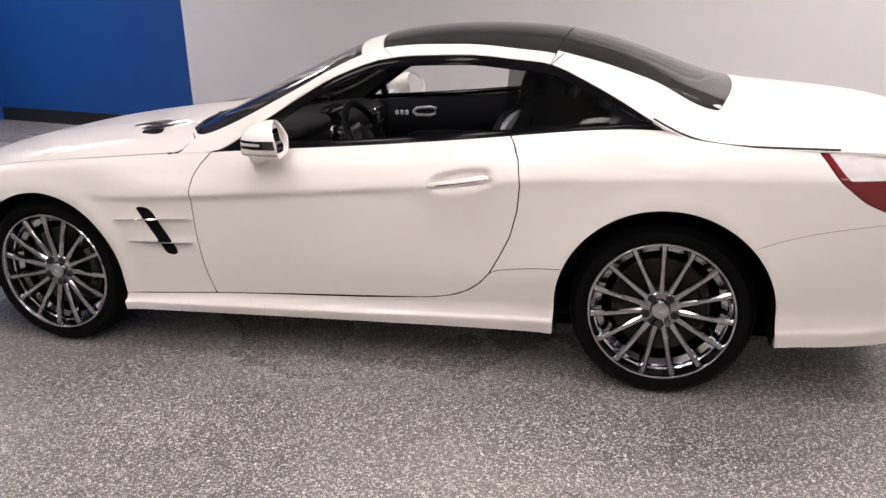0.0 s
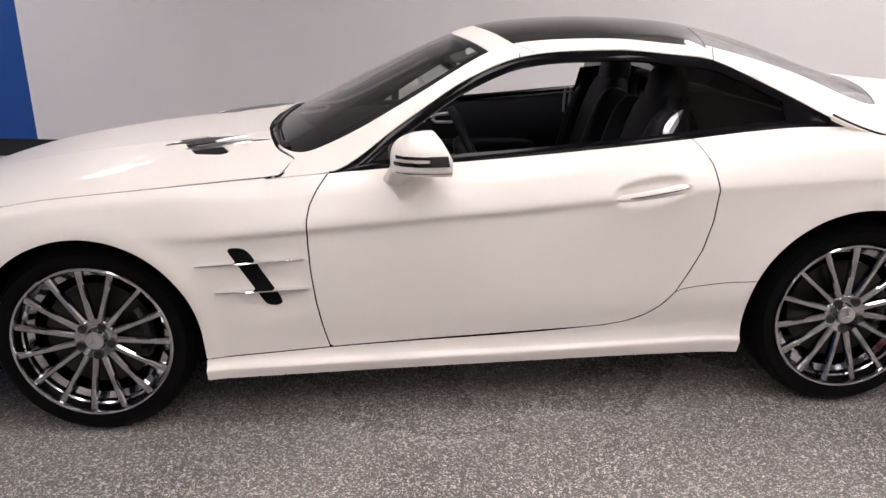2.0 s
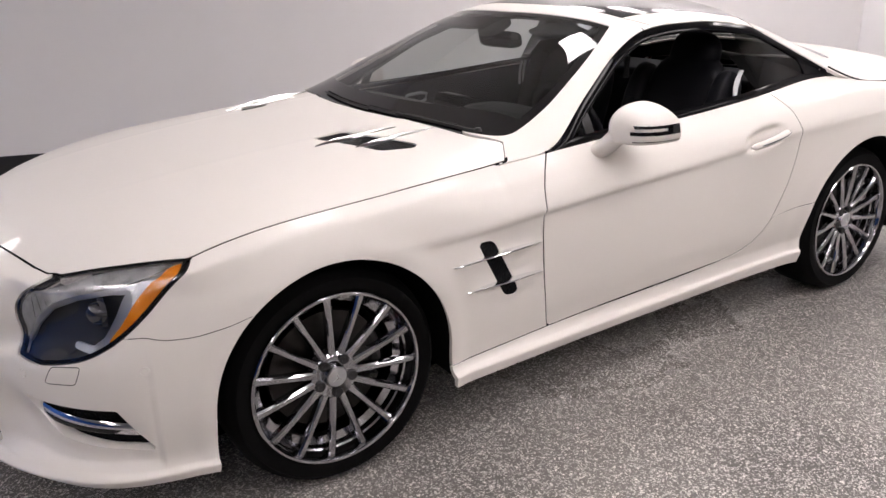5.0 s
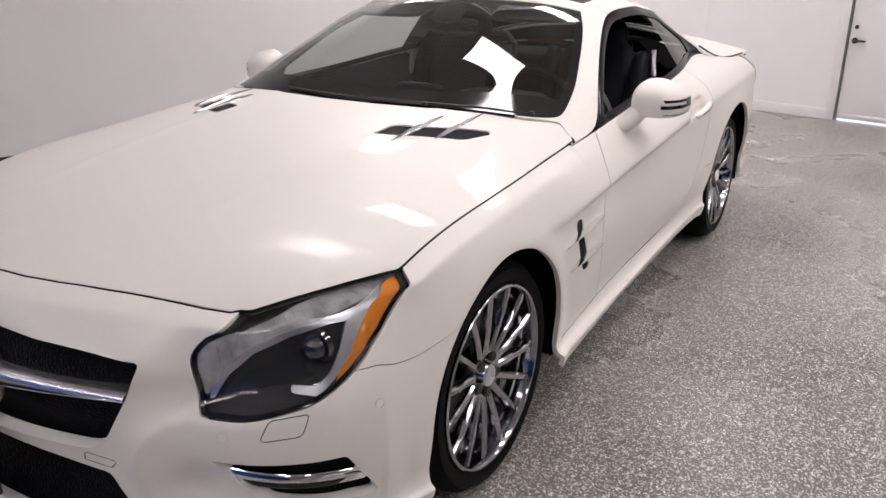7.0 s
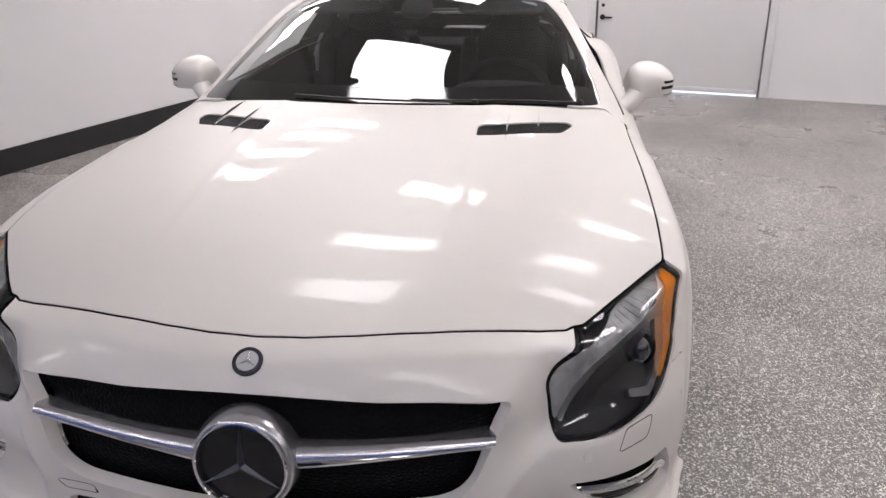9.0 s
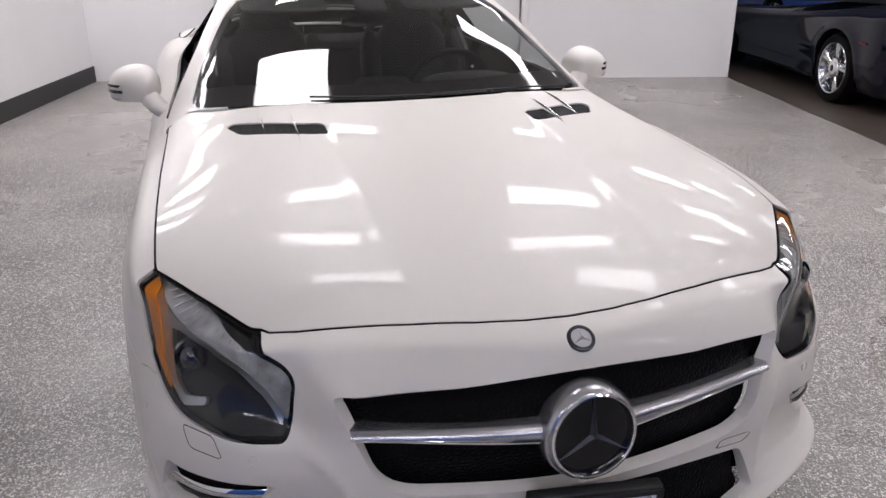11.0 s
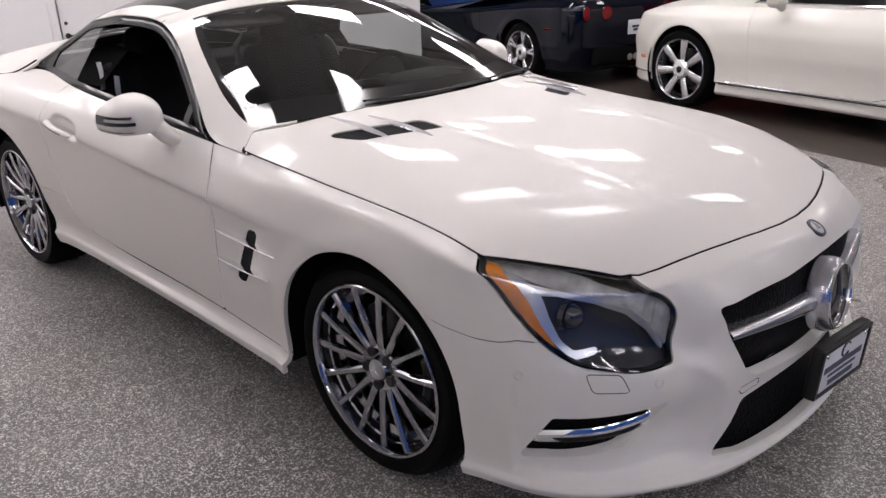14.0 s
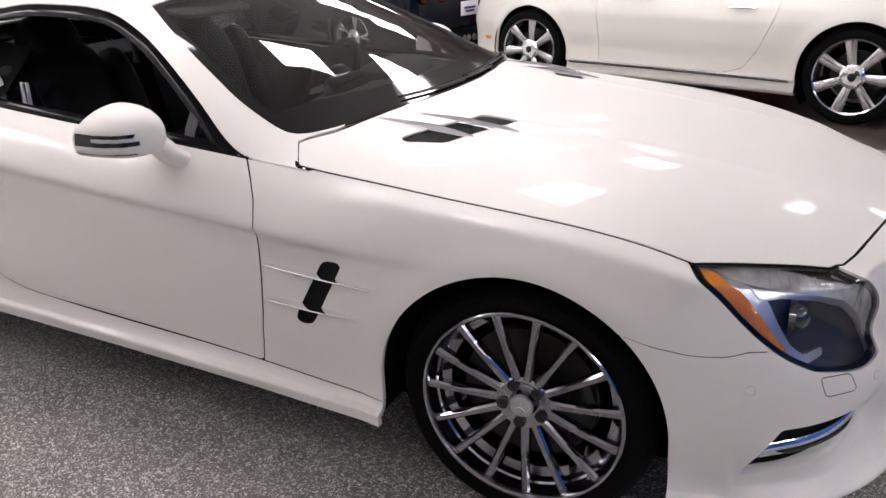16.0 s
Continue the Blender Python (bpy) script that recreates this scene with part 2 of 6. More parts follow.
def add_to(bm, V, F):
    vs = [bm.verts.new(v) for v in V]
    for f in F:
        try:
            bm.faces.new([vs[i] for i in f])
        except ValueError:
            pass
    return vs


def tube(bm, pts, r, n=10, flat=1.0):
    """A round (or flattened) rod along points; r a number or one per point."""
    pts = [Vector(p) for p in pts]
    rs = r if hasattr(r, "__len__") else [r] * len(pts)
    rings = []
    for i, p in enumerate(pts):
        d = (pts[min(i + 1, len(pts) - 1)] - pts[max(i - 1, 0)]).normalized()
        up = Vector((0, 0, 1)) if abs(d.z) < 0.95 else Vector((1, 0, 0))
        a = d.cross(up).normalized()
        b = a.cross(d)
        rings.append([bm.verts.new(p + a * rs[i] * math.cos(2 * math.pi * k / n) + b * rs[i] * flat * math.sin(2 * math.pi * k / n)) for k in range(n)])
    for q, w in zip(rings, rings[1:]):
        for k in range(n):
            bm.faces.new((q[k], q[(k + 1) % n], w[(k + 1) % n], w[k]))
    bm.faces.new(rings[0][::-1])
    bm.faces.new(rings[-1])


def cubic(xs, ys):
    """Natural cubic spline through keys, straight beyond them."""
    x, y = np.asarray(xs, float), np.asarray(ys, float)
    n, h = len(x), np.diff(x)
    A, r = np.eye(n), np.zeros(n)
    for i in range(1, n - 1):
        A[i, i - 1], A[i, i], A[i, i + 1] = h[i - 1], 2 * (h[i - 1] + h[i]), h[i]
        r[i] = 6 * ((y[i + 1] - y[i]) / h[i] - (y[i] - y[i - 1]) / h[i - 1])
    M = np.linalg.solve(A, r)

    def f(t):
        t = np.asarray(t, float)
        tc = np.clip(t, x[0], x[-1])
        i = np.clip(np.searchsorted(x, tc) - 1, 0, n - 2)
        a, b = (x[i + 1] - tc) / h[i], (tc - x[i]) / h[i]
        v = a * y[i] + b * y[i + 1] + ((a**3 - a) * M[i] + (b**3 - b) * M[i + 1]) * h[i] ** 2 / 6
        s0 = (y[1] - y[0]) / h[0] - h[0] * (2 * M[0] + M[1]) / 6
        s1 = (y[-1] - y[-2]) / h[-1] + h[-1] * (M[-2] + 2 * M[-1]) / 6
        return v + np.where(t < x[0], (t - x[0]) * s0, 0) + np.where(t > x[-1], (t - x[-1]) * s1, 0)

    return f


def mono(xs, ys):
    """Monotone cubic through keys, flat beyond them."""
    x, y = np.asarray(xs, float), np.asarray(ys, float)
    if x[0] > x[-1]:
        x, y = x[::-1], y[::-1]
    h = np.diff(x)
    d = np.diff(y) / h
    m = np.zeros(len(x))
    m[0], m[-1] = d[0], d[-1]
    for i in range(1, len(x) - 1):
        if d[i - 1] * d[i] > 0:
            w1, w2 = 2 * h[i] + h[i - 1], h[i] + 2 * h[i - 1]
            m[i] = (w1 + w2) / (w1 / d[i - 1] + w2 / d[i])

    def f(t):
        t = np.clip(np.asarray(t, float), x[0], x[-1])
        i = np.clip(np.searchsorted(x, t) - 1, 0, len(x) - 2)
        u = (t - x[i]) / h[i]
        return (y[i] * (1 + 2 * u) * (1 - u) ** 2 + m[i] * h[i] * u * (1 - u) ** 2
                + y[i + 1] * u * u * (3 - 2 * u) + m[i + 1] * h[i] * u * u * (u - 1))

    return f


def grid_surface(P, extra):
    """Grid of points (n, m, 3) with further columns: vertex rows [x y z nx ny nz extra...] and quads."""
    du, dv = np.gradient(P, axis=0), np.gradient(P, axis=1)
    N = np.cross(du, dv)
    N /= np.linalg.norm(N, axis=2, keepdims=True) + 1e-12
    A = np.concatenate([P, N, extra], axis=2).reshape(-1, 6 + extra.shape[2])
    n, m = P.shape[:2]
    idx = np.arange(n * m).reshape(n, m)
    F = np.stack([idx[:-1, :-1], idx[1:, :-1], idx[1:, 1:], idx[:-1, 1:]], -1).reshape(-1, 4)
    return A, [tuple(f) for f in F.tolist()]


def flip_y(S):
    A, F = S
    B = A.copy()
    B[:, 1] *= -1
    B[:, 4] *= -1
    return B, [f[::-1] for f in F]


def join(S, T):
    n = len(S[0])
    return np.concatenate([S[0], T[0]]), S[1] + [tuple(i + n for i in f) for f in T[1]]


def clip(S, fn):
    """The part of a surface where fn(rows) >= 0, cut cleanly along the zero line."""
    A, F = S
    if not F:
        return S
    val = np.asarray(fn(A), float)
    val = np.where(np.abs(val) < 1e-6, 1e-6, val)
    ins = (val > 0).tolist()
    vl = val.tolist()
    rows, cut, out = [], {}, []
    base = len(A)

    def cross(i, j):
        k = (i, j) if i < j else (j, i)
        if k not in cut:
            t = vl[k[0]] / (vl[k[0]] - vl[k[1]])
            rows.append(A[k[0]] * (1 - t) + A[k[1]] * t)
            cut[k] = base + len(rows) - 1
        return cut[k]

    for f in F:
        c = sum(ins[i] for i in f)
        if c == len(f):
            out.append(f)
        elif c:
            g = []
            for a, b in zip(f, f[1:] + f[:1]):
                if ins[a]:
                    g.append(a)
                if ins[a] != ins[b]:
                    g.append(cross(a, b))
            if len(g) > 2:
                out.append(tuple(g))
    B = np.concatenate([A, np.array(rows)]) if rows else A
    used = sorted({i for f in out for i in f})
    back = {o: n for n, o in enumerate(used)}
    return B[used], [tuple(back[i] for i in f) for f in out]


def weld(S, eps=1e-5):
    A, F = S
    key, back, keep = {}, [], []
    for i, r in enumerate(np.round(A[:, :3] / eps).astype(int).tolist()):
        k = tuple(r)
        if k not in key:
            key[k] = len(keep)
            keep.append(i)
        back.append(key[k])
    G = []
    for f in F:
        g = []
        for i in f:
            if back[i] not in g:
                g.append(back[i])
        if len(g) > 2:
            G.append(tuple(g))
    return A[keep], G


def shell(name, S, material, parent, label="", depth=0.016, off=0.0, both=False):
    """A panel from a piece of surface: the skin, its edges turned inward by depth, and the skin's own smooth normals."""
    A, F = weld(S)
    N = A[:, 3:6] / (np.linalg.norm(A[:, 3:6], axis=1, keepdims=True) + 1e-12)
    V = A[:, :3] + N * off
    verts, norms, faces = V.tolist(), N.tolist(), list(F)
    if depth:
        edges = {}
        for f in F:
            for a, b in zip(f, f[1:] + f[:1]):
                edges[(a, b)] = True
        rim = [(a, b) for a, b in edges if (b, a) not in edges]
        cen = {}
        top, low = {}, {}
        for a, b in rim:
            t = V[b] - V[a]
            o = np.cross(t, N[a])
            o /= np.linalg.norm(o) + 1e-12
            for i in (a, b):
                cen[i] = cen.get(i, 0) + o
        for i, o in cen.items():
            o = o / (np.linalg.norm(o) + 1e-12)
            top[i] = len(verts)
            verts.append(V[i].tolist())
            norms.append((o * 0.8 + N[i] * 0.2).tolist())
            low[i] = len(verts)
            verts.append((V[i] - N[i] * depth).tolist())
            norms.append(o.tolist())
        faces += [(top[b], top[a], low[a], low[b]) for a, b in rim]
    return obj(name, verts, faces, material, parent, label, normals=norms)


def inside(poly, px, py):
    """Signed distance to a polygon's outline, positive inside."""
    P = np.asarray(poly, float)
    x, y = np.asarray(px, float), np.asarray(py, float)
    best, odd = np.full(x.shape, 1e9), np.zeros(x.shape, bool)
    for (ax, ay), (bx, by) in zip(P, np.roll(P, -1, 0)):
        dx, dy = bx - ax, by - ay
        t = np.clip(((x - ax) * dx + (y - ay) * dy) / (dx * dx + dy * dy + 1e-15), 0, 1)
        best = np.minimum(best, np.hypot(x - ax - t * dx, y - ay - t * dy))
        if dy:
            odd ^= ((ay > y) != (by > y)) & (x < (y - ay) / dy * dx + ax)
    return np.where(odd, best, -best)


def rounded(poly, r, n=5):
    """The polygon with its corners rounded by about r."""
    out = []
    k = len(poly)
    for i in range(k):
        p, c, q = (np.array(poly[j % k], float) for j in (i - 1, i, i + 1))
        rr = r[i] if hasattr(r, "__len__") else r
        a, b = p - c, q - c
        la, lb = np.linalg.norm(a), np.linalg.norm(b)
        d = min(rr, la * 0.45, lb * 0.45)
        s, e = c + a / la * d, c + b / lb * d
        for j in range(n + 1):
            t = j / n
            out.append(tuple((1 - t) ** 2 * s + 2 * t * (1 - t) * c + t * t * e))
    return out


def ring_body(stations, rails, ns=260, per=7, flares=(), dents=None, top=None, nose=None, dense=0.0, dn=0):
    """Body side as one sheet: a plan contour from nose centre to tail centre, and rails of (inset, height) at its stations.
    Extra columns: arc length s, rail parameter v."""
    W = np.array(stations, float)
    ext = np.concatenate([W[2:0:-1] * [1, -1], W, W[-2:-4:-1] * [1, -1]])
    seg = np.r_[0, np.cumsum(np.linalg.norm(np.diff(ext, axis=0), axis=1))]
    seg = seg - seg[2]
    L = seg[-3]
    fx, fy = cubic(seg, ext[:, 0]), cubic(seg, ext[:, 1])

    def mirrored(v):
        v = list(v)
        return v[2:0:-1] + v + v[-2:-4:-1]

    fd = [cubic(seg, mirrored(r[0])) for r in rails]
    fz = [cubic(seg, mirrored(r[1])) for r in rails]

    def frame_at(s):
        e = 1e-3
        tx, ty = fx(s + e) - fx(s - e), fy(s + e) - fy(s - e)
        ln = np.hypot(tx, ty)
        return fx(s), fy(s), ty / ln, -tx / ln

    if top:
        # the two highest rails follow a given outline from the nose back
        ts = np.linspace(0, L, 600)
        td, tz, ok = top(*frame_at(ts))
        cd, cz = fd[-1](ts), fz[-1](ts)
        gd, gz = fd[-2](ts), fz[-2](ts)
        w = np.clip((ts[ok].max() - ts) / 0.25, 0, 1) * ok
        td, tz = np.where(ok, td, cd), np.where(ok, tz, cz)
        hd, hz = td - 0.052, tz - 0.022
        fd[-1], fz[-1] = (lambda s, t=td: np.interp(s, ts, t)), (lambda s, t=tz: np.interp(s, ts, t))
        fd[-2], fz[-2] = (lambda s, t=gd * (1 - w) + hd * w: np.interp(s, ts, t)), (lambda s, t=gz * (1 - w) + hz * w: np.interp(s, ts, t))

    def at(s, v, off=0.0):
        s, v = np.asarray(s, float), np.asarray(v, float)
        e = 1e-3
        tx, ty = fx(s + e) - fx(s - e), fy(s + e) - fy(s - e)
        ln = np.hypot(tx, ty)
        nx, ny = -ty / ln, tx / ln
        nx, ny = np.where(nx * 0 + 1 > 0, nx, nx), ny
        sign = np.where(fx(0 * s) > 0, -1.0, 1.0)
        nx, ny = nx * sign, ny * sign
        D = np.stack([f(s) for f in fd])
        Z = np.stack([f(s) for f in fz])

        def pch(Y):
            d = np.diff(Y, axis=0)
            m = np.zeros_like(Y)
            m[0], m[-1] = d[0], d[-1]
            a, b = d[:-1], d[1:]
            with np.errstate(divide="ignore", invalid="ignore"):
                m[1:-1] = np.where(a * b > 0, 2 * a * b / (a + b), 0)
            i = np.clip(np.floor(v).astype(int), 0, len(Y) - 2)
            u = v - i
            g = lambda X: np.take_along_axis(X, i[None], 0)[0]
            h = lambda X: np.take_along_axis(X, i[None] + 1, 0)[0]
            return g(Y) * (1 + 2 * u) * (1 - u) ** 2 + g(m) * u * (1 - u) ** 2 + h(Y) * u * u * (3 - 2 * u) + h(m) * u * u * (u - 1)

        dd, zz = pch(D), pch(Z)
        x, y = fx(s) - nx * dd, fy(s) - ny * dd
        for cx, cz, R, amt, wid in flares:
            rr = np.hypot(x - cx, zz - cz)
            dd = dd - amt * np.exp(-(((rr - R) / wid) ** 2)) * (np.abs(x - cx) < R + 0.2)
        if dents:
            dd = dd + dents(x, zz) * (np.abs(y) > 0.6)
        if nose:
            dd = dd + nose(y, zz) * (x > 0.5)
        dd = dd - off
        return np.stack([fx(s) - nx * dd, fy(s) - ny * dd, zz], -1)

    s = np.r_[np.linspace(0, dense, dn, endpoint=False), np.linspace(dense, L, ns - dn)]
    v = np.linspace(0, len(rails) - 1, (len(rails) - 1) * per + 1)
    SS, VV = np.meshgrid(s, v, indexing="ij")
    P = at(SS.ravel(), VV.ravel()).reshape(ns, len(v), 3)
    S = grid_surface(P, np.stack([SS, VV], -1))
    mid = S[0][:, 3:6][(np.abs(S[0][:, 1]) > 0.5)]
    if (mid[:, 1] * np.sign(S[0][np.abs(S[0][:, 1]) > 0.5][:, 1])).mean() < 0:
        S[0][:, 3:6] *= -1
        S = (S[0], [f[::-1] for f in S[1]])

    def s_of(x, y):
        q = np.linspace(0, L, 2000)
        return float(q[np.argmin((fx(q) - x) ** 2 + (fy(q) - y) ** 2)])

    return S, at, s_of, L

# ---- room ----
# The room stands at a slant to the car: u runs along the long white wall, v across it.
UA = Vector((0.9694, -0.2456))
VA = Vector((0.2456, 0.9694))


def W(u, v):
    p = UA * u + VA * v
    return (p.x, p.y)


def slab(name, pts, z0, z1, material, parent=None, label="", kind="structure", bevel=0.0):
    """A flat-topped piece from an outline in room coordinates."""
    pts = [W(u, v) for u, v in pts]
    n = len(pts)
    V = [(x, y, z0) for x, y in pts] + [(x, y, z1) for x, y in pts]
    F = [tuple(range(n))[::-1], tuple(range(n, 2 * n))] + [(i, (i + 1) % n, n + (i + 1) % n, n + i) for i in range(n)]
    bm = bm_from(V, F)
    bmesh.ops.recalc_face_normals(bm, faces=bm.faces[:])
    if bevel:
        bmesh.ops.bevel(bm, geom=bm.edges[:], offset=bevel, segments=2, profile=0.5, affect="EDGES")
    ob = part(name, bm, material, parent, "", smooth=bool(bevel))
    return tagged(ob, label, kind=kind) if kind else (tagged(ob, label) if label else ob)


def rect(u0, u1, v0, v1):
    return [(u0, v0), (u1, v0), (u1, v1), (u0, v1)]


UB, VW, VB, UE, VE, UL = -6.70, -3.657, 3.45, 6.95, 11.0, -12.5
T = 0.15
slab("floor", rect(UB - T, UE, VW - T, VB), -0.12, 0.0, FLOOR, None, "grey epoxy floor broadcast with light flakes, dull sheen")
slab("floor_joint", rect(UL, UE, VB, VB + .014), -0.12, -0.006, BLACK, None, "dark joint line between the two floors")
slab("floor_showroom", rect(UL, UE, VB + .014, VE), -0.12, -0.003, FLOOR2, None, "dark brown sealed concrete floor under the parked cars")
slab("wall_long", rect(UB - T, 3.46, VW - T, VW), -0.1, CEIL + .05, WALL, None, "plain white painted wall")
slab("wall_blue", rect(3.46, UE, VW - T, VW), -0.1, CEIL + .05, BLUE, None, "deep blue painted wall section")
slab("baseboard", rect(UB, UE, VW + .002, VW + .016), 0.0, 0.170, BASEB, None, "tall black rubber baseboard along the white wall")

# back wall with a wide white door beside a recessed panel
D0, D1, DZ = -0.62, 1.06, 2.25
slab("wall_back", rect(UB - T, UB, VW, D0 - .03), -0.1, CEIL + .05, WALL, None, "plain white painted back wall")
slab("wall_back_end", rect(UB - T, UB, D1 + .03, VB - .002), -0.1, CEIL + .05, WALL, None, "plain white painted back wall beside the opening")
slab("wall_back_lintel", rect(UB - T, UB, D0 - .03, D1 + .03), DZ + .03, CEIL + .05, WALL, None, "white wall above the door")
slab("trim_corner", rect(UB - T, UB + .012, VB - .002, VB + .012), 0, CEIL, DOORP, None, "white corner bead at the wall end")
for a, b in ((D0 - .09, D0 - .012), (D1 + .012, D1 + .09)):
    slab("trim_door", rect(UB + .001, UB + .022, a, b), 0, DZ + .09, DOORP, None, "white painted door casing", bevel=.003)
slab("trim_door_head", rect(UB + .001, UB + .022, D0 - .012, D1 + .012), DZ + .012, DZ + .09, DOORP, None, "white painted door casing", bevel=.003)
slab("trim_joint", rect(UB + .001, UB + .006, -2.09, -2.06), 0, CEIL, DOORP, None, "white cover strip over a wall joint")
slab("trim_base", rect(UB + .001, UB + .014, -2.06, D0 - .09), 0.0, .10, DOORP, None, "low white baseboard", bevel=.003)
slab("trim_base_end", rect(UB + .001, UB + .010, D1 + .09, VB - .01), 0.0, .012, DOORP, None, "thin white floor bead", bevel=.002)
door_1 = tagged(new("door_1"), "wide plain white door, closed, light under it", kind="structure")
slab("leaf", rect(UB - .06, UB - .012, D0 + .004, D1 - .004), .022, DZ, DOORP, door_1, "", "", bevel=.004)
slab("kick_edge", rect(UB - .012, UB - .006, D0 + .03, D1 - .03), .03, .07, DOORP, door_1, "", "", bevel=.002)
hx, hy = W(UB - .012, D0 + .055)
hm = Matrix.Translation((hx, hy, .745)) @ Matrix(((UA.x, VA.x, 0, 0), (UA.y, VA.y, 0, 0), (0, 0, 1, 0), (0, 0, 0, 1)))
V, F = lathe([(.0005, .012), (.024, .012), (.027, .008), (.027, 0)], 24, axis="z")
part("handle_rose", bm_from([tuple(hm @ pose(0, 0, 0, 0, 90, 0) @ Vector(v)) for v in V], F), BLACK, door_1)
bm = bmesh.new()
tube(bm, [hm @ Vector(p) for p in ((.0, 0, 0), (.045, 0, 0), (.055, .012, 0), (.055, .11, 0))], [.010, .010, .011, .009], 10)
part("door_handle", bm, BLACK, door_1, "black lever handle")
V, F = lathe([(.0005, .012), (.016, .012), (.018, .0)], 20, axis="z")
part("lock_cylinder", bm_from([tuple(hm @ Matrix.Translation((0, 0, .12)) @ pose(0, 0, 0, 0, 90, 0) @ Vector(v)) for v in V], F), BLACK, door_1)
slab("lit_gap", rect(UB - .05, UB - .02, D0 + .01, D1 - .01), .002, .018, GAPLIGHT, door_1, "", "")
slab("outside_floor", rect(UB - 1.2, UB - T, D0 - .5, D1 + .5), -.12, -.002, WALL, None, "pale floor outside the door")
slab("outside_wall", rect(UB - 1.3, UB - 1.2, D0 - .5, D1 + .5), -.12, CEIL, WALL, None, "pale wall outside the door")

# ---- white roadster ----
car = tagged(new("convertible_car"), "pearl white two-seat coupe-roadster with dark glass roof parked on flake floor", "car")

STN = [(0.944, 0), (0.917, 0.30), (0.864, 0.51), (0.792, 0.668), (0.648, 0.826), (0.412, 0.907), (0, 0.928), (-0.40, 0.930),
       (-0.80, 0.924), (-1.40, 0.920), (-2.00, 0.924), (-2.575, 0.938), (-3.05, 0.915), (-3.42, 0.80), (-3.62, 0.48), (-3.68, 0)]
RAILS = [
    # bottom edge
    ([.02, .02, .02, .02, .01, .0, .0, .004, .02, .033, .040, .03, .02, .02, .03, .03],
     [.165, .165, .168, .185, .188, .192, .20, .205, .205, .21, .218, .23, .24, .25, .25, .25]),
    # lip and skirt edge
    ([.0, .0, .0, -.004, -.008, -.006, .0, .0, .008, .020, .028, .02, .01, .01, .02, .02],
     [.195, .195, .198, .213, .215, .215, .235, .238, .24, .248, .262, .28, .29, .30, .30, .30]),
    # hollow above the skirt
    ([.015, .015, .03, .034, .018, .014, .02, .03, .042, .044, .043, .035, .02, .015, .015, .015],
     [.222, .222, .228, .272, .266, .264, .27, .275, .29, .30, .32, .34, .36, .38, .38, .38]),
    # lower door
    ([.045, .038, .028, .020, .006, .004, .008, .018, .024, .022, .02, .012, .005, .005, .005, .005],
     [.36, .36, .36, .36, .37, .38, .40, .41, .41, .42, .44, .46, .48, .50, .50, .50]),
    # mid
    ([.012, .010, .010, .018, .012, .008, .002, .009, .014, .014, .013, .004, 0, 0, 0, 0],
     [.49, .49, .49, .49, .50, .52, .55, .57, .57, .585, .60, .62, .63, .64, .64, .64]),
    # just under the crease
    ([.022, .021, .030, .055, .055, .022, .007, .012, .016, .014, .008, .004, .004, .006, .01, .01],
     [.575, .575, .575, .575, .59, .625, .655, .665, .690, .728, .772, .79, .79, .79, .79, .79]),
    # crease
    ([.035, .034, .044, .076, .080, .034, .013, .006, .004, .004, .004, .004, .008, .012, .02, .02],
     [.62, .62, .62, .625, .645, .68, .70, .700, .722, .760, .805, .83, .835, .83, .83, .83]),
    # shoulder
    ([.083, .088, .10, .105, .112, .056, .045, .045, .045, .045, .05, .075, .06, .05, .05, .05],
     [.695, .692, .685, .675, .69, .728, .765, .785, .81, .845, .88, .925, .895, .88, .88, .88]),
    # top edge
    ([.140, .137, .145, .135, .148, .082, .102, .106, .094, .114, .14, .222, .12, .09, .07, .06],
     [.727, .722, .714, .703, .712, .756, .815, .842, .872, .905, .949, .965, .922, .91, .91, .91]),
]
# shelf edge between the lip and the hollow, kept tight
RAILS.insert(2, ([a + (b - a) * .72 for a, b in zip(RAILS[1][0], RAILS[2][0])], [a + (b - a) * .34 for a, b in zip(RAILS[1][1], RAILS[2][1])]))
# bonnet shape
HZC = cubic([-0.95, -0.70, -0.45, 0.0, 0.366, 0.615, 0.80, 0.90], [.976, .955, .936, .896, .845, .796, .735, .694])
HZE = cubic([-0.95, -0.644, -0.40, 0.0, 0.366, 0.615, 0.90], [.885, .863, .845, .817, .757, .640, .44])
HYE = mono([-1.0, -0.644, -0.4, 0.0, 0.366, 0.9], [.83, .822, .830, .836, .834, .82])


HEX = mono([-1.0, -0.65, -0.15, 0.0, 0.25, 0.45, 0.58, 0.66, 0.9], [4.7, 4.6, 3.1, 3.0, 3.25, 3.5, 3.3, 2.9, 2.7])


def bonnet_z(x, y):
    w = np.abs(y) / HYE(x)
    z = HZC(x) + (HZE(x) - HZC(x)) * w ** HEX(x)
    ridge = 0.0022 * np.exp(-(((np.abs(y) - 0.33 - 0.05 * (0.2 - x)) / 0.022) ** 2)) * np.clip((0.75 - x) / 0.4, 0, 1)
    foot = 0.010 * np.exp(-(((x + 0.70) / 0.10) ** 2) - (((np.abs(y) - 0.74) / 0.075) ** 2))
    return z + ridge + foot


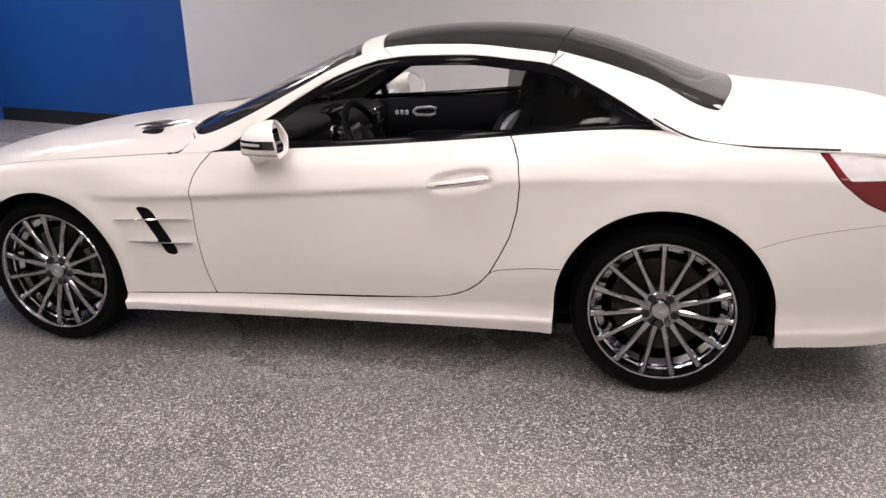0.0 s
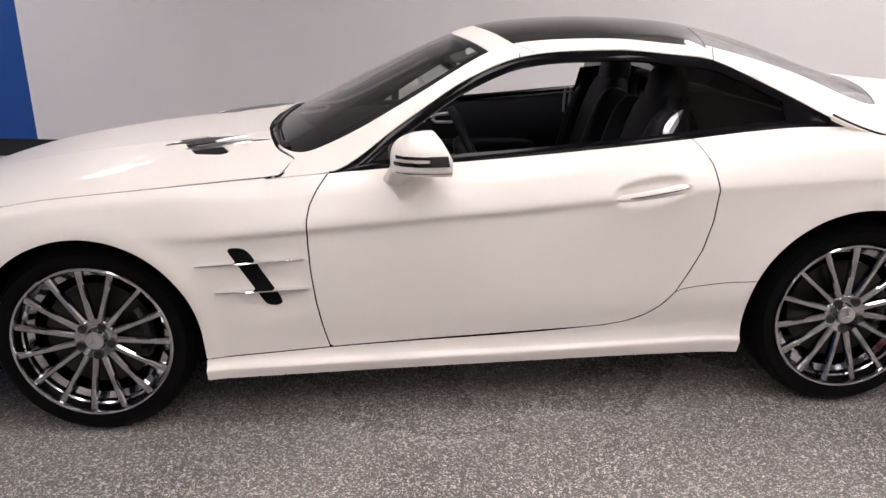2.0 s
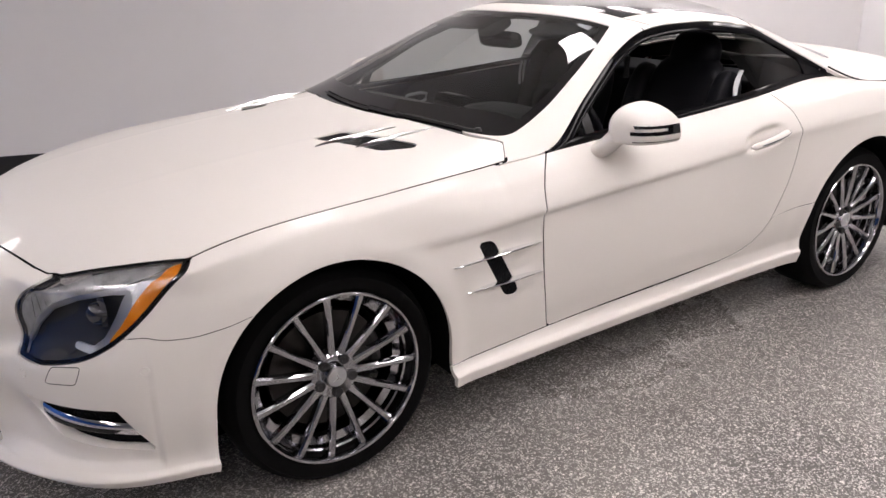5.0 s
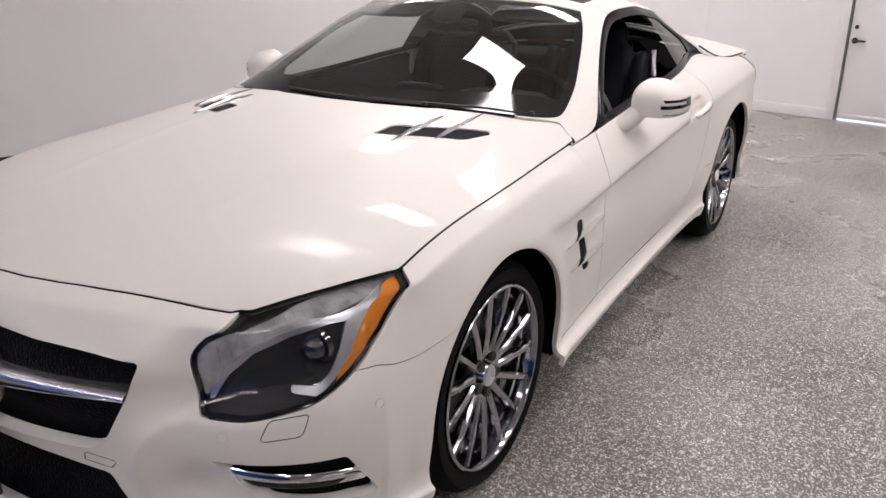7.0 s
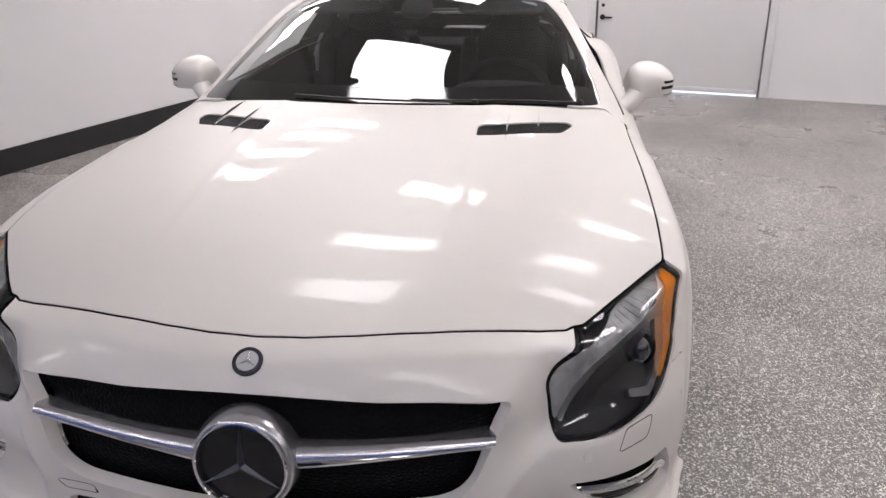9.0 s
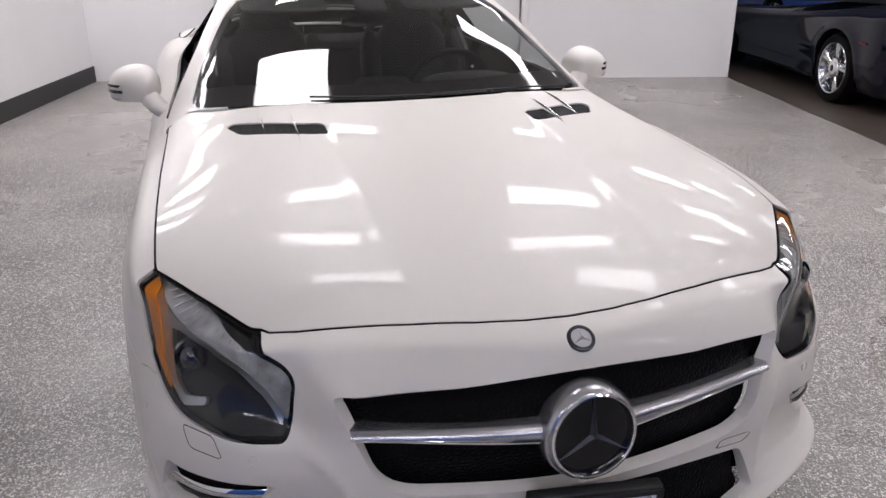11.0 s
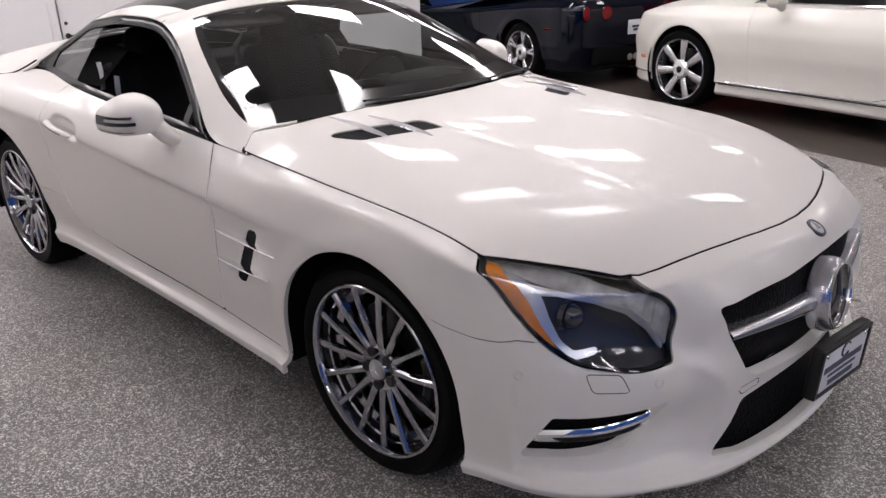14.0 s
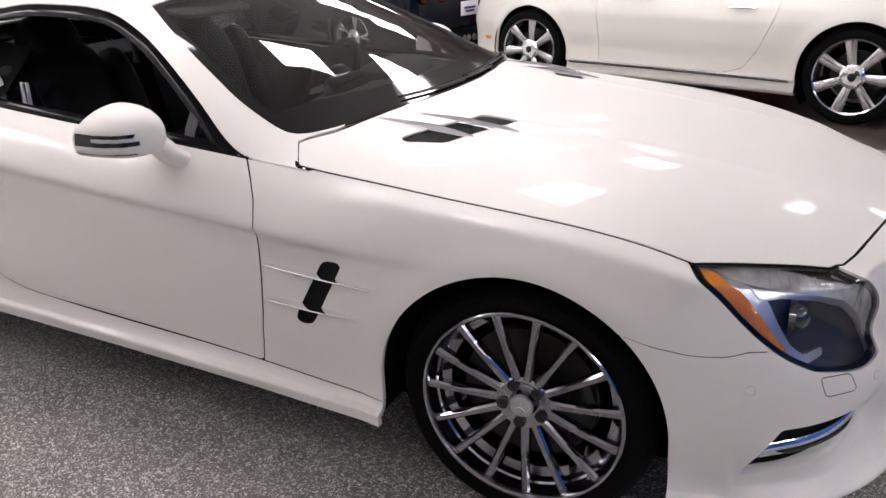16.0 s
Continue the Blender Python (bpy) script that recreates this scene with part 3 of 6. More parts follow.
gx, gy = np.linspace(-0.92, 0.88, 130), np.linspace(-0.86, 0.86, 220)
GX, GY = np.meshgrid(gx, gy, indexing="ij")
HOOD = grid_surface(np.stack([GX, GY, bonnet_z(GX, GY)], -1), np.zeros((130, 220, 2)))
side = [(-.648, .820), (-.40, .826), (-.2, .832), (0, .834), (.2, .834), (.345, .832), (.366, .829), (.50, .740), (.60, .669), (.636, .640), (.648, .618), (.662, .604), (.685, .55), (.717, .45), (.752, .33), (.782, .2), (.797, .1)]
back = [(-.692, .748), (-.660, .702), (-.634, .66), (-.609, .60), (-.583, .5), (-.545, .3), (-.527, .12)]
HOODLINE = side[:] + [(.802, 0)] + [(x, -y) for x, y in side[::-1]] + [(x, -y) for x, y in back] + [(x, y) for x, y in back[::-1]]
VENT = rounded([(-.205, .335), (-.315, .335), (-.450, .615), (-.425, .632), (-.325, .592)], .018)


def meet_bonnet(x, y, nx, ny):
    """Inset and height at which the body side meets the bonnet outline."""
    d = np.linspace(0.02, 0.3, 900)
    px, py = x[:, None] - nx[:, None] * d, y[:, None] - ny[:, None] * d
    f = inside(HOODLINE, px, py) > 0
    i = np.argmax(f, axis=1)
    r = np.arange(len(x))
    return d[i], bonnet_z(px[r, i], py[r, i]), (x > -0.60) & f.any(axis=1)


HUBZ, FX, RX = 0.333, 0.0, -2.575
def dents(x, z):
    """Hollows pressed into the side: the handle bowl and the scoop round the wing vent."""
    c, n = math.cos(0.14), math.sin(0.14)
    u, w = (x + 1.845) * c - (z - 0.801) * n, (x + 1.845) * n + (z - 0.801) * c
    bowl = 0.030 * np.exp(-((u / 0.108) ** 6) - ((w / (0.036 * np.sqrt(np.clip(1 - (u / .16) ** 2, .2, 1)))) ** 6))
    scoop = 0.012 * np.exp(-(((x + 0.60) / 0.13) ** 4) - (((z - 0.555) / 0.115) ** 4))
    return bowl + scoop


# the nose departs from the plain sweep: grille surround forward, lamp corner and fog scoop set back (y, z, inset)
NOSE_KEYS = np.array([
    (0, .714, 0), (0, .56, 0), (0, .40, 0), (0, .20, 0), (.25, .66, -.005), (.25, .43, .002), (.25, .70, 0), (.25, .23, 0),
    (.48, .642, -.016), (.46, .57, .007), (.405, .465, .010), (.45, .395, .002), (.475, .30, .006), (.45, .70, 0),
    (.545, .60, .022), (.585, .53, .060), (.575, .655, .022), (.65, .55, .040), (.63, .62, .018),
    (.60, .46, .030), (.655, .470, .018), (.704, .466, .012), (.775, .515, .018), (.58, .34, .052), (.67, .34, .040), (.53, .26, .022),
    (.84, .30, .022), (.83, .385, .018), (.76, .41, .016), (.82, .59, 0), (.64, .70, 0), (.74, .66, 0),
])


def nose_fit(keys, reach=0.10, base=0.5):
    """Smooth weights through the keys, dying away outside them."""
    yz, h = keys[:, :2], keys[:, 2]
    d = np.linalg.norm(yz[:, None] - yz[None], axis=2)
    return np.linalg.solve(np.exp(-(d / reach) ** 1.6) + 1e-4 * np.eye(len(h)), h)


NOSE_W = nose_fit(NOSE_KEYS)


# folded edge under the lamp that turns down beside the lower intake (y, z, height)
FOLD = np.array([(.85, .550, 0), (.77, .525, .006), (.68, .511, .010), (.59, .510, .015), (.553, .498, .018), (.526, .480, .020), (.497, .450, .020), (.474, .405, .018), (.486, .353, .015), (.507, .270, .006)])


def fold(y, z):
    """Height of the folded edge: a sharp ridge that dies away on both sides."""
    best, high = np.full(np.shape(y), 9.0), np.zeros(np.shape(y))
    for (ay, az, ah), (by, bz, bh) in zip(FOLD[:-1], FOLD[1:]):
        k = np.clip(((y - ay) * (by - ay) + (z - az) * (bz - az)) / ((by - ay) ** 2 + (bz - az) ** 2), 0, 1)
        d = np.hypot(y - ay - k * (by - ay), z - az - k * (bz - az))
        high = np.where(d < best, ah + k * (bh - ah), high)
        best = np.minimum(best, d)
    return high * np.exp(-np.sqrt(best ** 2 + 0.003 ** 2) / 0.036)


def nose_hollow(y, z):
    """Inset of the nose skin at half-width y and height z."""
    y, z = np.abs(np.asarray(y, float)), np.asarray(z, float)
    out = np.zeros(np.broadcast(y, z).shape)
    for (ky, kz, _), w in zip(NOSE_KEYS, NOSE_W):
        out = out + w * np.exp(-(np.hypot(y - ky, z - kz) / 0.10) ** 1.6)
    out = out - fold(y + 0 * z, z + 0 * y)
    return out * np.clip((0.722 - z) / 0.03, 0, 1) * np.clip((z - 0.222) / 0.03, 0, 1) * np.clip((0.90 - y) / 0.05, 0, 1)


FLARES = ((FX, HUBZ, 0.385, 0.010, 0.045), (RX, HUBZ + 0.01, 0.400, 0.010, 0.05))
RING, ring_at, ring_s, RING_L = ring_body(STN, RAILS, ns=560, per=9, dense=1.15, dn=150, flares=FLARES, dents=dents, top=meet_bonnet, nose=nose_hollow)
GAP = 0.0024


def arch(A, grow=0.0):
    """Positive outside the two wheel openings."""
    x, z = A[:, 0], A[:, 2]
    def one(cx, cz, R):
        low = np.abs(x - cx) - 0.06 * np.maximum(cz - z, 0)
        return np.where(z > cz, np.hypot(x - cx, z - cz), low) - R - grow
    return np.minimum(one(FX - 0.003, HUBZ, 0.367), one(RX, HUBZ + 0.01, 0.386))


door_front = [(.97, -.88), (.905, -.835), (.872, -.800), (.828, -.766), (.785, -.743), (.74, -.733), (.66, -.731), (.56, -.735), (.46, -.746), (.36, -.764), (.287, -.782)]
door_rear = [(.327, -1.66), (.332, -1.72), (.345, -1.79), (.37, -1.855), (.405, -1.905), (.45, -1.945), (.52, -1.985), (.60, -2.025), (.70, -2.052), (.80, -2.062), (.88, -2.050), (.93, -2.025), (.97, -1.99), (1.1, -1.95)]
DOOR = [(x, z) for z, x in door_front] + [(x, z) for z, x in door_rear] + [(-0.90, 1.1)]
sill_z = mono([-3.0, -2.30, -1.98, -1.945, -1.905, -1.855, -1.79, -1.66, -0.782, -0.30, 0.3], [.5, .492, .466, .45, .405, .37, .345, .327, .287, .268, .262])
seam_f = mono([0.15, 0.25, 0.33, 0.40, 0.45, 0.50], [.628, .607, .588, .578, .580, .592])
seam_r = mono([-3.8, -3.30, -3.10, -2.95, -2.85, -2.6], [.70, .690, .668, .632, .600, .55])


def on_door(A):
    return inside(DOOR, A[:, 0], A[:, 2])


def sp(x, y):
    return ring_s(x, y)


HEAD = rounded([(1.215, .775), (.90, .80), (.772, .735), (.700, .697), (.645, .670), (.618, .640), (.638, .518), (.78, .520), (.90, .540), (.985, .578), (1.065, .638), (1.135, .708)],
               [.004, .02, .02, .03, .03, .03, .014, .06, .06, .05, .05, .03])
TAIL = rounded([(sp(-3.06, .915), .935), (sp(-3.11, .90), .84), (sp(-3.20, .885), .765), (sp(-3.32, .85), .71), (sp(-3.55, .62), .68), (sp(-3.64, .40), .72), (sp(-3.64, .40), .90), (sp(-3.45, .77), .935)], .03)


def head_f(A):
    return inside(HEAD, A[:, 6], A[:, 2])


def tail_f(A):
    return inside(TAIL, A[:, 6], A[:, 2])


GRILLE = rounded([(-.508, .644), (-.25, .654), (0, .663), (.25, .654), (.508, .644), (.415, .430), (.20, .405), (0, .392), (-.20, .405), (-.415, .430)], [.025, .1, .1, .1, .025, .07, .08, .08, .08, .07])
INTAKE = rounded([(-.415, .372), (.415, .372), (.498, .228), (.40, .216), (-.40, .216), (-.498, .228)], .014)
FOG = rounded([(.966, .406), (.655, .424), (.735, .344), (.790, .312), (.928, .292), (1.054, .279)], .008)


def grille_f(A):
    return np.where(A[:, 0] > 0.5, inside(GRILLE, A[:, 1], A[:, 2]), -1)


def intake_f(A):
    return np.where(A[:, 0] > 0.5, inside(INTAKE, A[:, 1], A[:, 2]), -1)


def fog_f(A):
    return inside(FOG, A[:, 6], A[:, 2])


# side vent slot in the wing, leaning back
SLOT = rounded([(-.468, .655), (-.532, .655), (-.640, .468), (-.632, .452), (-.585, .452)], [.018, .03, .012, .02, .03])


def slot_f(A):
    return inside(SLOT, A[:, 0], A[:, 2])


RIGHT = flip_y(RING)
for S, tag in ((RING, "left"), (RIGHT, "right")):
    body = clip(S, arch)
    wing = clip(clip(clip(clip(clip(body, lambda A: -on_door(A) - GAP), lambda A: A[:, 2] - sill_z(A[:, 0]) - GAP),
                lambda A: np.where(A[:, 0] > -1.4, 1, -1.0)), lambda A: np.where(A[:, 0] > 0.1, A[:, 2] - seam_f(A[:, 0]) - 0.0012, 1.0)),
                lambda A: -head_f(A) - GAP)
    wing = clip(clip(wing, lambda A: 0.60 - A[:, 0]), lambda A: -slot_f(A))
    shell("front_wing", wing, PAINT, car)
    door = clip(clip(S, lambda A: on_door(A) - GAP), lambda A: A[:, 2] - sill_z(A[:, 0]) - GAP)
    DOOR_OB = shell("door", door, PAINT, car)
    sill = clip(clip(clip(body, lambda A: sill_z(A[:, 0]) - GAP - A[:, 2]), lambda A: -on_door(A) - GAP), lambda A: np.minimum(A[:, 0] + 2.6, 0.0 - A[:, 0]))
    shell("side_skirt", sill, PAINT, car)
    quarter = clip(clip(body, lambda A: -on_door(A) - GAP), lambda A: -1.6 - A[:, 0])
    quarter = clip(clip(quarter, lambda A: np.where(A[:, 0] > -2.6, A[:, 2] - sill_z(A[:, 0]) - 0.001, A[:, 2] - seam_r(A[:, 0]) - 0.001)), lambda A: -tail_f(A) - GAP)
    shell("rear_quarter", quarter, PAINT, car)
    lamp = new("tail_lamp")
    lamp.parent = car
    tagged(lamp, "red tail lamp with clear upper band")
    band = lambda A: np.minimum(np.minimum(tail_f(A) - 0.022, A[:, 2] - 0.838), 0.93 - A[:, 2])
    glass = clip(S, lambda A: tail_f(A) - 0.001)
    shell("lens", clip(glass, lambda A: -band(A)), REDLENS, lamp, off=0.002)
    shell("clear_band", clip(glass, lambda A: band(A)), LEDCLEAR, lamp, "clear ribbed band", off=0.001)

bump = join(clip(RING, lambda A: A[:, 0] - 0.12), clip(RIGHT, lambda A: A[:, 0] - 0.12))
bump = clip(clip(clip(bump, arch), lambda A: np.where((A[:, 0] < 0.56) & (A[:, 2] > 0.5), seam_f(A[:, 0]) - 0.0012 - A[:, 2], 1.0)), lambda A: -head_f(A) - GAP)
bump = clip(clip(clip(bump, lambda A: -grille_f(A)), lambda A: -intake_f(A)), lambda A: -fog_f(A))
shell("front_bumper", bump, PAINT, car, "white bumper with splitter lip", depth=0.03)
rear = join(clip(RING, lambda A: -2.6 - A[:, 0]), clip(RIGHT, lambda A: -2.6 - A[:, 0]))
rear = clip(clip(clip(rear, arch), lambda A: seam_r(A[:, 0]) - 0.001 - A[:, 2]), lambda A: -tail_f(A) - GAP)
shell("rear_bumper", rear, PAINT, car)

# near-black sheet just under the paint, standing in for the shade in the gaps
inner = clip(clip(join(RING, RIGHT), lambda A: arch(A, 0.004)), lambda A: np.minimum(0.9 - A[:, 2] + np.where(A[:, 0] < -2.2, 1, 0), A[:, 2] - 0.27))
inner = clip(clip(clip(inner, lambda A: -head_f(A) - 0.01), lambda A: -grille_f(A) - 0.01), lambda A: np.minimum(-intake_f(A), -fog_f(A)) - 0.01)
inner = clip(inner, lambda A: -slot_f(A) - 0.008)
shell("gap_shade_skin", inner, LINER_SHADE, car, depth=0, off=-0.0022)

# bonnet skin
def vent_f(A):
    return inside(VENT, A[:, 0], np.abs(A[:, 1]))


hood = clip(clip(HOOD, lambda A: inside(HOODLINE, A[:, 0], A[:, 1]) - 0.0062), lambda A: -vent_f(A))
shell("bonnet", hood, PAINT, car, depth=0.02)
# near-black sheet added for the shade in the bonnet gap, not a lining
shell("bonnet_gap_shade", clip(clip(HOOD, lambda A: inside(HOODLINE, A[:, 0], A[:, 1]) + 0.004), lambda A: -vent_f(A) - 0.008), LINER_SHADE, car, depth=0, off=-0.0018)

# upper body: windscreen, roof and boot lid on one crowned sheet
UX = [-0.45, -0.60, -0.80, -1.02, -1.134, -1.25, -1.347, -1.446, -1.60, -1.795, -2.002, -2.124, -2.203, -2.386, -2.511, -2.60, -2.68, -2.80, -3.05, -3.30, -3.50, -3.66]
UY = [.826, .822, .822, .745, .70, .658, .628, .604, .596, .592, .582, .580, .592, .650, .712, .752, .784, .803, .812, .80, .77, .71]
UZ = [.850, .860, .873, 1.001, 1.072, 1.14, 1.181, 1.213, 1.230, 1.232, 1.211, 1.196, 1.163, 1.072, 1.003, .960, .935, .924, .920, .915, .905, .89]
UCX = [-0.45, -0.60, -0.80, -1.0, -1.25, -1.36, -1.50, -1.744, -2.0, -2.167, -2.40, -2.60, -2.83, -3.05, -3.30, -3.50, -3.66]
UCZ = [.905, .967, 1.065, 1.160, 1.266, 1.300, 1.318, 1.329, 1.318, 1.298, 1.238, 1.160, 1.082, 1.055, 1.025, .985, .93]
uy, uz, uc = mono(UX, UY), mono(UX, UZ), mono(UCX, UCZ)


def smoothed(f, x, w=0.05):
    return sum(f(x + w * k) for k in (-2, -1, 0, 1, 2)) / 5


# share of the even crown; the rest of the drop falls in the pillars
crown = mono([-1.85, -1.5, -1.25, -1.05, -0.85, -0.7, -0.5], [1.0, .90, .79, .67, .50, .58, .78])


def upper_at(x, w, off=0.0):
    x, w = np.asarray(x, float), np.asarray(w, float)
    c, r, y = smoothed(uc, x), smoothed(uz, x, 0.02), smoothed(uy, x, 0.03)
    a = crown(x)
    z = c - (c - r) * (a * np.abs(w) ** 2.3 + (1 - a) * np.abs(w) ** 7)
    return np.stack([x, y * w, z], -1)


nx_, nw_ = 260, 90
XX, WW = np.meshgrid(np.linspace(-0.5, -3.66, nx_), np.linspace(-1, 1, nw_), indexing="ij")
UPPER = grid_surface(upper_at(XX, WW), np.stack([XX, WW], -1))
if UPPER[0][:, 5].mean() < 0:
    UPPER[0][:, 3:6] *= -1
    UPPER = (UPPER[0], [f[::-1] for f in UPPER[1]])
ws_edge = mono([-1.40, -1.35, -1.24, -1.13, -1.03, -0.90, -0.79, -0.71, -0.5], [.505, .531, .588, .632, .666, .707, .728, .742, .79])
ws_top = lambda y: -1.262 - 0.089 * (y / .514) ** 2
ws_low = mono([0, .12, .30, .50, .60, .66, .70, .735, .765, .80], [-.530, -.532, -.550, -.588, -.614, -.640, -.665, -.698, -.74, -.82])


def screen_f(A):
    x, y = A[:, 0], np.abs(A[:, 1])
    a, b = (ws_edge(x) - y) * 0.9, ws_low(y) - x
    low = -np.log(np.exp(-np.clip(a, -.5, .5) * 45) + np.exp(-np.clip(b, -.5, .5) * 45)) / 45
    return np.minimum(low, x - ws_top(y))


def panel_front(y):
    return -1.355 - 0.085 * (y / .5) ** 2


def panel_rear(y):
    return -2.167 + 0.027 * (y / .5) ** 2


def glass_rear(A):
    x, y = A[:, 0], np.abs(A[:, 1])
    edge = mono([-2.9, -2.83, -2.73, -2.5, -2.3, -2.1], [.50, .56, .58, .475, .46, .472])
    return np.minimum(edge(x) - y, x + 2.83 - 0.045 * (y / .45) ** 2.4)


lid = clip(clip(UPPER, lambda A: -screen_f(A)), lambda A: 0.003 - inside(HOODLINE, A[:, 0], A[:, 1]))
lid = clip(lid, lambda A: -0.62 - A[:, 0] + np.where(np.abs(A[:, 1]) > 0.6, 0, -0.3))
frame_ = clip(lid, lambda A: A[:, 0] - (panel_front(A[:, 1]) - 0.003 - 0.03 * np.clip((np.abs(A[:, 1]) - .5) / .1, 0, 1)) - GAP)
shell("windscreen_surround", frame_, PAINT, car, depth=0.012)
mid = clip(lid, lambda A: -(A[:, 0] - (panel_front(A[:, 1]) - 0.003 - 0.03 * np.clip((np.abs(A[:, 1]) - .5) / .1, 0, 1))) - GAP)
mid = clip(mid, lambda A: A[:, 0] - panel_rear(A[:, 1]) - GAP)
for sgn in (1, -1):
    shell("roof_rail", clip(mid, lambda A: sgn * A[:, 1] - 0.5 - 0.0015), PAINT, car, depth=0.012)
shell("roof_panel", clip(mid, lambda A: 0.5 - np.abs(A[:, 1]) - 0.0015), ROOFGLASS, car, "dark tinted panoramic glass roof panel", depth=0.012)
tail = clip(lid, lambda A: panel_rear(A[:, 1]) - A[:, 0] - GAP)
shell("boot_lid", clip(tail, lambda A: -glass_rear(A) - 0.0015), PAINT, car, "white rear pillars and boot lid", depth=0.012)
shell("rear_window", clip(tail, lambda A: glass_rear(A) - 0.0015), DARKGLASS, car, "dark curved rear window", depth=0.008).visible_shadow = False
shell("headliner", clip(lid, lambda A: np.minimum(A[:, 0] + 2.62, np.where(A[:, 0] < -2.1, -glass_rear(A), 1))), GREYTRIM, car, depth=0, off=-0.022)
shell("boot_lining", clip(lid, lambda A: np.minimum(-2.62 - A[:, 0], -glass_rear(A))), LINER_SHADE, car, depth=0, off=-0.022)
def glass_f(A):
    """Positive where the screen is clear: inside the black border and above the wiper tray."""
    x, y = A[:, 0], np.abs(A[:, 1])
    return np.minimum(screen_f(A) - 0.028, -0.635 - 0.16 * (y / .70) ** 2.4 - x)


screen = clip(UPPER, lambda A: screen_f(A) - 0.001)
shell("windscreen_border", clip(screen, lambda A: -glass_f(A)), GLOSSBLACK, car, "black screen border and wiper tray", depth=0.004, off=-0.003)
ws = shell("windscreen", clip(screen, glass_f), GLASS, car, "clear laminated windscreen", depth=0, off=-0.003)
ws.visible_shadow = False

# dark joint between the boot lid and the rear wing
for sgn in (1, -1):
    xs_b = np.linspace(-2.515, -3.12, 30)
    P_ = upper_at(xs_b, np.full(30, .994))
    bm = bmesh.new()
    tube(bm, [Vector((x, (y + .008) * sgn, z + .006)) for x, y, z in P_], .0040, 6)
    part("boot_gap", bm, GAPM, car)

# ---- wheels ----
def wheel(name, R, rim_r, width, spokes, parent_label):
    """A road wheel lying in the xz plane, outer face towards -y."""
    root = new(name)
    h = width / 2
    prof = [(rim_r - .012, -h + .012), (rim_r + .004, -h + .004), (rim_r + .018, -h - .003), (rim_r + .045, -h - .004), (R - .022, -h + .006), (R - .008, -h + .020),
            (R - .001, -h + .045), (R, -.03), (R, .03), (R - .001, h - .045), (R - .010, h - .018), (rim_r + .03, h), (rim_r - .012, h - .01)]
    V, F = lathe(prof, 72)
    part("tyre", bm_from(V, F), RUBBER, root)
    prof = [(rim_r - .002, -h + .001), (rim_r + .003, -h - .002), (rim_r, -h - .005), (rim_r - .006, -h - .004), (rim_r - .009, -h + .002), (rim_r - .011, -h + .012), (rim_r - .014, -h + .024)]
    V, F = lathe(prof, 72)
    part("rim", bm_from(V, F), RIM, root)
    V, F = lathe([(rim_r - .014, -h + .024), (rim_r - .017, -h + .040), (rim_r - .022, -h + .044), (rim_r - .024, -h + .066), (rim_r - .046, -h + .074), (rim_r - .055, -h + .12)], 72)
    part("barrel", bm_from(V, F), BARREL, root, "polished stepped inner barrel")
    # shade deep in the rim is put into this barrel's near-black colour
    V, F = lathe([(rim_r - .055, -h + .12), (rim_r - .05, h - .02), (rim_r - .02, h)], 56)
    part("inner_barrel", bm_from(V, F), LINER_SHADE, root, "inner barrel coloured near black for the shade behind the spokes")
    bm = bmesh.new()
    for k in range(spokes):
        a = 2 * math.pi * k / spokes + math.pi / 2
        ca, sa = math.cos(a), math.sin(a)
        rows = []
        for t in np.linspace(0, 1, 9):
            r = .060 + (rim_r - .010 - .060) * t
            dep = -h + .008 + .020 * (1 - t) ** 1.6
            wd = .0092 + .004 * (1 - t) ** 2 + .0035 * t**4
            th = .026
            rows.append([(r, q * wd, dep + d) for q, d in ((-1, th), (-1, .006), (-.55, 0), (.55, 0), (1, .006), (1, th))])
        V, F = [], []
        for row in rows:
            for r, w, y in row:
                V.append((r * ca - w * sa, y, r * sa + w * ca))
        n = 6
        for i in range(len(rows) - 1):
            for j in range(n):
                p, q = i * n + j, i * n + (j + 1) % n
                F.append((p, q, q + n, p + n))
        sb = bm_from(V, F)
        part("spoke", sb, RIM, root)
    bm.free()
    # hub with lug wells and cap
    prof = [(.002, -h + .020), (.030, -h + .020), (.034, -h + .028), (.036, -h + .034), (.066, -h + .026), (.074, -h + .032), (.078, -h + .06), (.05, -h + .075)]
    V, F = lathe(prof, 40)
    part("hub", bm_from(V, F), RIM, root)
    V, F = lathe([(.0005, -h + .012), (.020, -h + .013), (.029, -h + .016), (.031, -h + .022)], 32)
    part("hub_cap", bm_from(V, F), SATIN, root, "round silver hub cap with star emblem")
    bm = bmesh.new()
    for k in range(3):
        a = math.pi / 2 + 2 * math.pi * k / 3
        tube(bm, [(0, -h + .0115, 0), (.018 * math.cos(a), -h + .0125, .018 * math.sin(a))], [.0025, .0008], 6)
    part("emblem", bm, CHROME, root)
    for k in range(5):
        a = math.pi / 2 + 2 * math.pi * (k + .5) / 5
        c, s = .054 * math.cos(a), .054 * math.sin(a)
        V, F = lathe([(.0005, -h + .0235), (.007, -h + .0235), (.0085, -h + .0215), (.0135, -h + .0210), (.0155, -h + .023), (.0155, -h + .034)], 16)
        part("lug_bolt", bm_from([(x + c, y, z + s) for x, y, z in V], F), BLACK, root)
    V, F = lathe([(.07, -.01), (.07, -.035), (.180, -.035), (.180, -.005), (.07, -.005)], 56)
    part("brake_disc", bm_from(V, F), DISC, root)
    bm = bmesh.new()
    pr = []
    for t in np.linspace(-.55, .55, 9):
        pr.append((.155 * math.cos(t), -.03, .155 * math.sin(t)))
    tube(bm, pr, .035, 8, 0.6)
